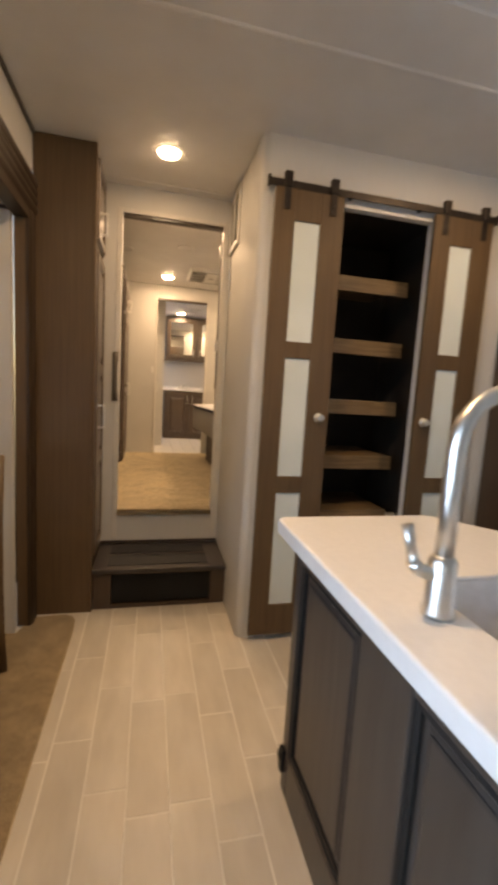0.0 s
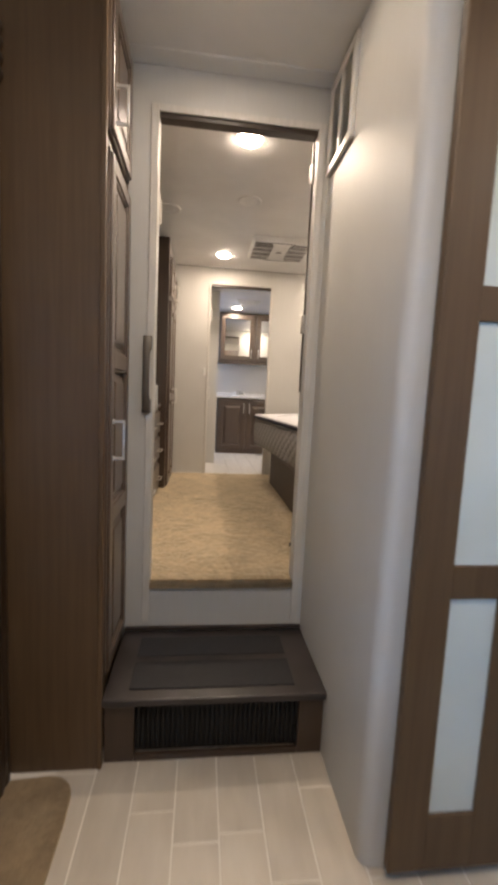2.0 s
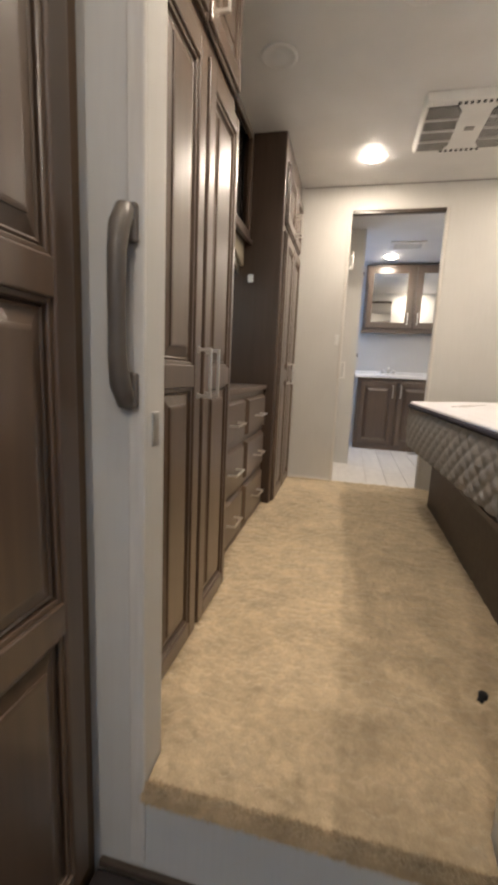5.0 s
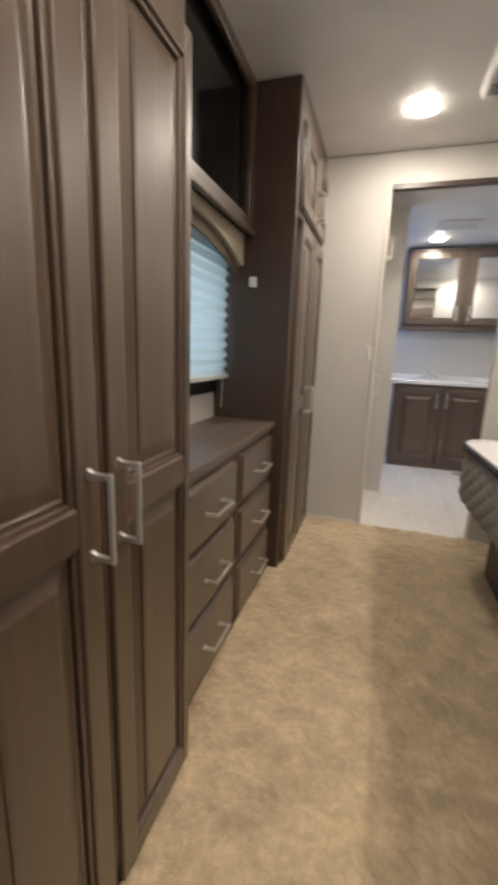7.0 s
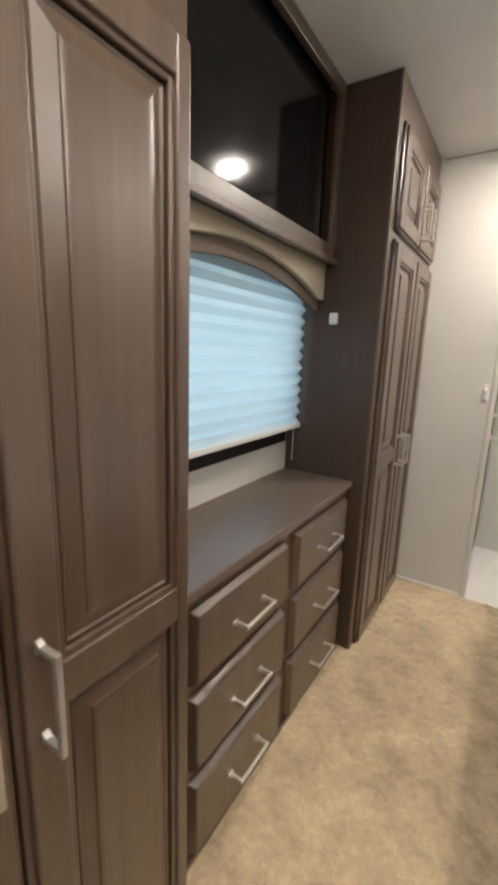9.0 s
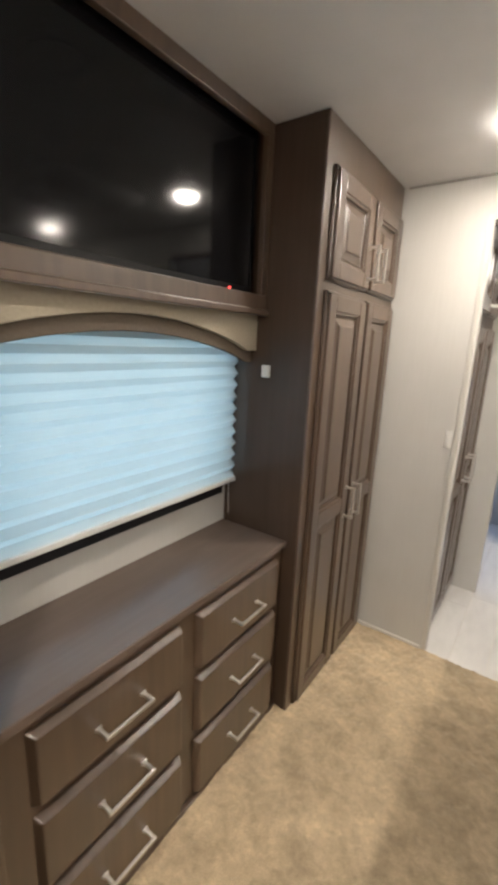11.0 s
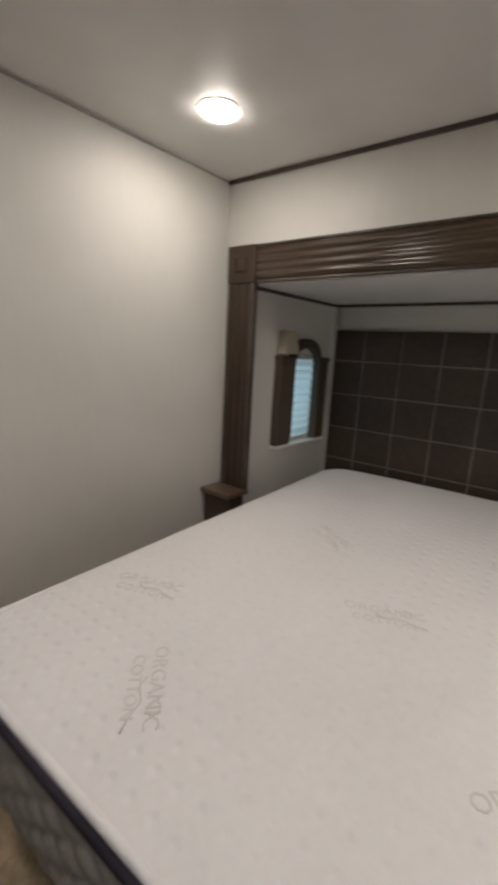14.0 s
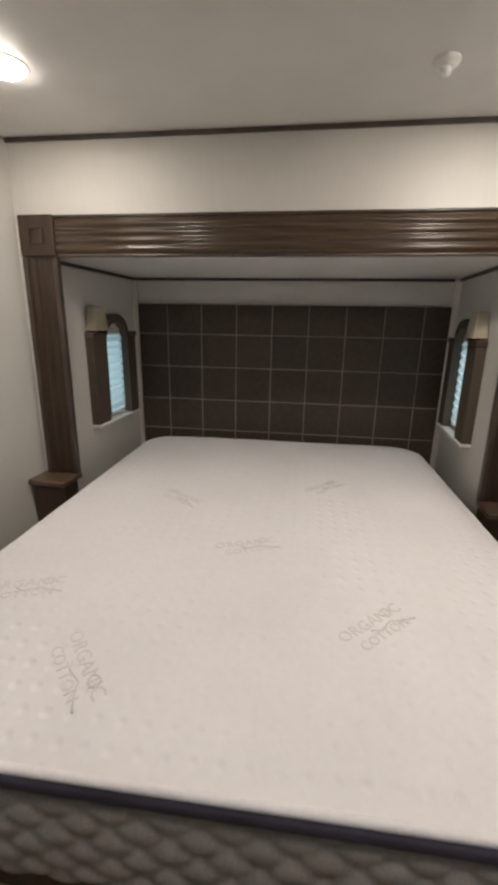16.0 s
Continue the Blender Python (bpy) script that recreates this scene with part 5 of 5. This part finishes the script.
def air_conditioner():
    root = thing("ceiling_air_conditioner", pose(0.775, 1.785, CEIL), "white ceiling air conditioner panel with grey grilles", "air conditioner")
    m = Mesh()
    bm = bmesh.new()
    bmesh.ops.create_cube(bm, size=1)
    for v in bm.verts:
        k = 1.0 if v.co.z > 0 else 0.95
        v.co = (v.co.x * 0.47 * k, v.co.y * 0.47 * k, -0.020 + v.co.z * 0.04)
    bmesh.ops.bevel(bm, geom=bm.edges[:], offset=0.008, segments=3, profile=0.5, affect="EDGES")
    m.take(bm)
    m.part(root, "panel_cover", WHITE)
    for sx in (-1, 1):
        m = Mesh()
        pts = [(sx * 0.214, -0.19), (sx * 0.214, 0.19), (sx * 0.09, 0.19), (sx * 0.065, 0.14), (sx * 0.065, -0.14), (sx * 0.09, -0.19)]
        # dark sheet puts the shade between the fins into the colour
        m.prism(pts, -0.0425, -0.039, "z")
        m.part(root, "intake", GRILLE, label="dark shaded gaps of the grey intake grille")
        for k in range(3):
            m = Mesh()
            y = -0.095 + k * 0.095
            m.box(min(sx * 0.215, sx * 0.066), max(sx * 0.215, sx * 0.066), y - 0.004, y + 0.004, -0.051, -0.040, 0.001)
            m.part(root, "grille_bar", WHITE)
        m = Mesh()
        for k in range(14):
            x = sx * (0.071 + k * 0.0108)
            y = 0.187 if k > 2 else 0.146 + k * 0.018
            m.box(x - 0.002, x + 0.002, -y, y, -0.0495, -0.0420, 0.0008)
        m.part(root, "grille_fin", FIN)
    for s in (-1, 1):
        for k in range(8):
            m = Mesh()
            x = -0.088 + k * 0.025
            m.box(x - 0.0065, x + 0.0065, s * 0.205 - 0.009, s * 0.205 + 0.009, -0.0435, -0.037, 0.001)
            m.part(root, "outlet_slot", BLACK)
    m = Mesh()
    m.box(-0.022, 0.022, -0.012, 0.016, -0.046, -0.039, 0.003)
    m.part(root, "sensor_eye", GREYTRIM)


air_conditioner()


# ---- bath ----
def bath():
    root = thing("bath_closet", pose(0.213, 2.52, 0.465, 0, 0, 90), "tall brown wooden closet with panelled doors in the bathroom", "cabinet")
    m = Mesh()
    m.box(0, 0.65, 0, 0.55, 0, BATH - 0.467, 0.003)
    m.part(root, "body", WOOD)
    for a, b, h in ((0.03, 0.32, 0.29), (0.325, 0.62, 0.36)):
        panel_door(root, "door", a, b, 0.05, 1.50, [(0.70, 0.755)], WOOD, (h, 0.75, PULL_L, 0))
        panel_door(root, "door", a, b, 1.55, 1.90, [], WOOD, (h, 1.58, PULL_S, 0))
    root = thing("bathroom_vanity", pose(0.405, 4.07, 0.465), "dark brown wooden bathroom vanity with a white top", "vanity")
    m = Mesh()
    m.box(0, 0.86, 0, 0.345, 0.0, 0.765, 0.003)
    m.part(root, "body", WOOD)
    for a, b, h in ((0.02, 0.40, 0.365), (0.41, 0.79, 0.445)):
        panel_door(root, "door", a, b, 0.05, 0.74, [], WOOD, (h, 0.56, PULL_L, 0), stile=0.06)
    m = Mesh()
    m.box(-0.03, 1.0, -0.03, 0.345, 0.768, 0.80, 0.006, 3)
    m.box(-0.03, 1.0, 0.33, 0.345, 0.80, 0.84, 0.004)
    m.lathe([(0.17, 0.800), (0.165, 0.807), (0.15, 0.806), (0.13, 0.8035), (0.02, 0.802)], 30, pose(0.40, 0.13, 0) @ Matrix.Diagonal((1.25, 0.75, 1, 1)))
    m.part(root, "top", CERAMIC, label="white molded sink top")
    m = Mesh()
    m.box(-0.075, 0.075, -0.022, 0.022, 0.0, 0.018, 0.006)
    m.lathe([(0.017, 0.015), (0.019, 0.05), (0.012, 0.055)], 14, pose(-0.055, 0, 0))
    m.lathe([(0.017, 0.015), (0.019, 0.05), (0.012, 0.055)], 14, pose(0.055, 0, 0))
    m.tube([(0, 0, 0.015), (0, -0.005, 0.05), (0, -0.04, 0.075), (0, -0.10, 0.06)], 0.011, 12)
    m.solo("bathroom_faucet", CHROME, "chrome two-handle faucet on the vanity", "faucet", pose(0.73, 4.33, 1.268))
    root = thing("mirror_cabinet", pose(0.405, 4.275, 1.735), "brown wooden medicine cabinet with mirrored doors", "mirror cabinet")
    m = Mesh()
    m.box(0, 1.22, 0, 0.14, 0, 0.682, 0.004)
    m.part(root, "body", WOOD)
    m = Mesh()
    m.box(-0.008, 1.23, -0.012, 0.14, -0.02, 0.002, 0.004)
    m.part(root, "moulding", WOOD)
    for a, b, h in ((0.015, 0.50, 0.455), (0.515, 0.98, 0.555)):
        panel_door(root, "door", a, b, 0.02, 0.66, [], WOOD, (h, 0.06, PULL_S, 0), stile=0.07, pane=MIRROR)
    m = Mesh()
    m.box(0, 0.30, -0.20, 0, 0, 0.016, 0.005)
    for k in range(8):
        m.box(0.03, 0.27, -0.18 + k * 0.021, -0.172 + k * 0.021, -0.004, 0.0)
    m.solo("bath_ceiling_vent", WHITE, "white square ceiling vent in the bathroom", "vent", pose(0.58, 3.72, BATH - 0.016))
    m = Mesh()
    m.box(0, 0.24, 0, 0.09, 0, 0.006, 0.002)
    for k in range(11):
        m.box(0.012 + 0.02 * k, 0.026 + 0.02 * k, 0.012, 0.078, 0.004, 0.009, 0.001)
    m.solo("floor_register", GREYTRIM, "grey metal floor register in front of the vanity", "vent", pose(0.97, 3.93, 0.467))
    for z in (1.475, 2.36):
        m = Mesh()
        m.box(-0.012, 0.012, -0.006, 0, -0.02, 0.02, 0.003)
        m.tube([(0, -0.005, 0), (0, -0.03, -0.006), (0, -0.04, 0.012)], 0.005, 10)
        m.solo("robe_hook", BRONZE, "small dark metal robe hook on the bathroom wall", "hook", pose(0.375, 4.42, z))
    w = Mesh()
    for a, b, c, d in ((3.6, 3.63, 1.35, 2.15), (4.07, 4.10, 1.35, 2.15), (3.63, 4.07, 1.35, 1.38), (3.63, 4.07, 2.12, 2.15)):
        w.box(-0.485, -0.42, a, b, c, d, 0.004)
    win = w.build("window_2", BLACK)
    g = Mesh()
    g.box(-0.462, -0.458, 3.63, 4.07, 1.38, 2.12)
    pane = g.part(win, "pane", GLASS)
    pane.visible_shadow = False


bath()


def bedroom_door():
    root = thing("bedroom_door", pose(0.640, 0.092, BED + 0.012, 0, 0, 45), "brown panelled wooden door standing open into the bedroom", "door")
    m = Mesh()
    m.box(0.0, 0.555, 0.0, 0.012, 0.0, 1.83, 0.002)
    m.part(root, "leaf", WOOD)
    panel_door(root, "face", 0.0, 0.555, 0.0, 1.83, [(0.80, 0.90)], WOOD, stile=0.10)
    m = Mesh()
    m.lathe([(0.026, 0.0), (0.026, 0.004), (0.012, 0.010), (0.011, 0.030), (0.026, 0.042), (0.027, 0.055), (0.015, 0.062)], 20, pose(0.50, 0.012, 0.72, -90, 0, 0))
    m.lathe([(0.026, 0.0), (0.026, 0.004), (0.012, 0.010), (0.011, 0.030), (0.026, 0.042), (0.027, 0.055), (0.015, 0.062)], 20, pose(0.50, -0.022, 0.72, 90, 0, 0))
    m.part(root, "knob", CHROME, label="brushed nickel knob")


bedroom_door()


def small_fittings():
    # latch plates of the two doorways
    m = Mesh()
    m.box(-0.014, 0.014, -0.006, 0, 0, 0.075, 0.003)
    m.box(-0.006, 0.006, -0.016, -0.004, 0.04, 0.055, 0.003)
    m.box(-0.005, 0.005, -0.012, -0.004, 0.012, 0.028, 0.002)
    m.solo("door_latch", WHITE, "pale plastic latch plate beside the bathroom doorway", "latch", pose(0.205, 2.46, 1.45))
    m = Mesh()
    m.box(-0.004, 0, -0.012, 0.012, 0, 0.06, 0.002)
    m.solo("strike_plate", CHROME, "small metal strike plate on the doorway jamb", "latch", pose(0.0, 0.03, 1.12))
    m = Mesh()
    m.lathe([(0.016, 0.0), (0.016, 0.004), (0.010, 0.008), (0.012, 0.022), (0.007, 0.026)], 18)
    m.solo("door_stop", BLACK, "small black rubber door stop on the carpet", "door stop", pose(0.70, 0.41, BED))
    for z in (1.55, 2.15):
        m = Mesh()
        m.box(-0.008, 0.003, -0.010, 0.010, 0, 0.075, 0.002)
        m.tube([(-0.006, 0.012, 0.0), (-0.006, 0.012, 0.075)], 0.006, 10)
        m.part(bpy.data.objects["trim_doorway_track"], "hinge", CHROME, pose(0.614, 0.05, z), "small nickel hinge")
    w = Mesh()
    for a, b, c, d in ((-4.0, -3.96, 0.92, 1.78), (-2.44, -2.4, 0.92, 1.78), (-3.96, -2.44, 0.92, 0.96), (-3.96, -2.44, 1.74, 1.78)):
        w.box(-1.445, -1.39, a, b, c, d, 0.004)
    win = w.build("window_3", BLACK)
    g = Mesh()
    g.box(-1.422, -1.418, -3.96, -2.44, 0.96, 1.74)
    pane = g.part(win, "pane", GLASS)
    pane.visible_shadow = False


small_fittings()


# ---- floor pieces ----
def tiles():
    w, ln, gap = 0.1338, 0.4845, 0.0055
    m = Mesh()
    m.box(gap / 2, w - gap / 2, gap / 2, ln - gap / 2, -0.010, 0.0, 0.0012, 1)
    data = m.data("tile", TILE)
    floor = bpy.data.objects["floor"]
    shift = {0: -0.844, 1: -1.065, 2: -0.68, 3: -1.143, 4: -0.795, 5: -1.017}
    rng = random.Random(11)
    for k in range(-1, 20):
        s = shift.get(k, -0.7 - rng.random() * 0.48)
        y = s - ln * 8
        while y < -0.05:
            if y < -4.99:
                y += ln
                continue
            ob = new("tile", data)
            ob.parent, ob.matrix_basis = floor, pose(-0.1155 + k * w, y, rng.uniform(-0.0004, 0.0004))
            y += ln
    m = Mesh()
    m.box(0.001, 0.149, 0.001, 0.899, -0.006, 0.004, 0.001, 1)
    data = m.data("plank", VINYL)
    floor = bpy.data.objects["floor_bath"]
    for k in range(11):
        y, share = 2.455, rng.uniform(0.3, 1.0)
        while y < 4.42:
            ob = new("plank", data)
            ob.parent, ob.matrix_basis = floor, pose(0.20 + 0.15 * k, y, 0.463) @ Matrix.Diagonal((1, share, 1, 1))
            y += 0.9 * share
            share = min(1.0, (4.42 - y) / 0.9)
            if share < 0.02:
                break


tiles()
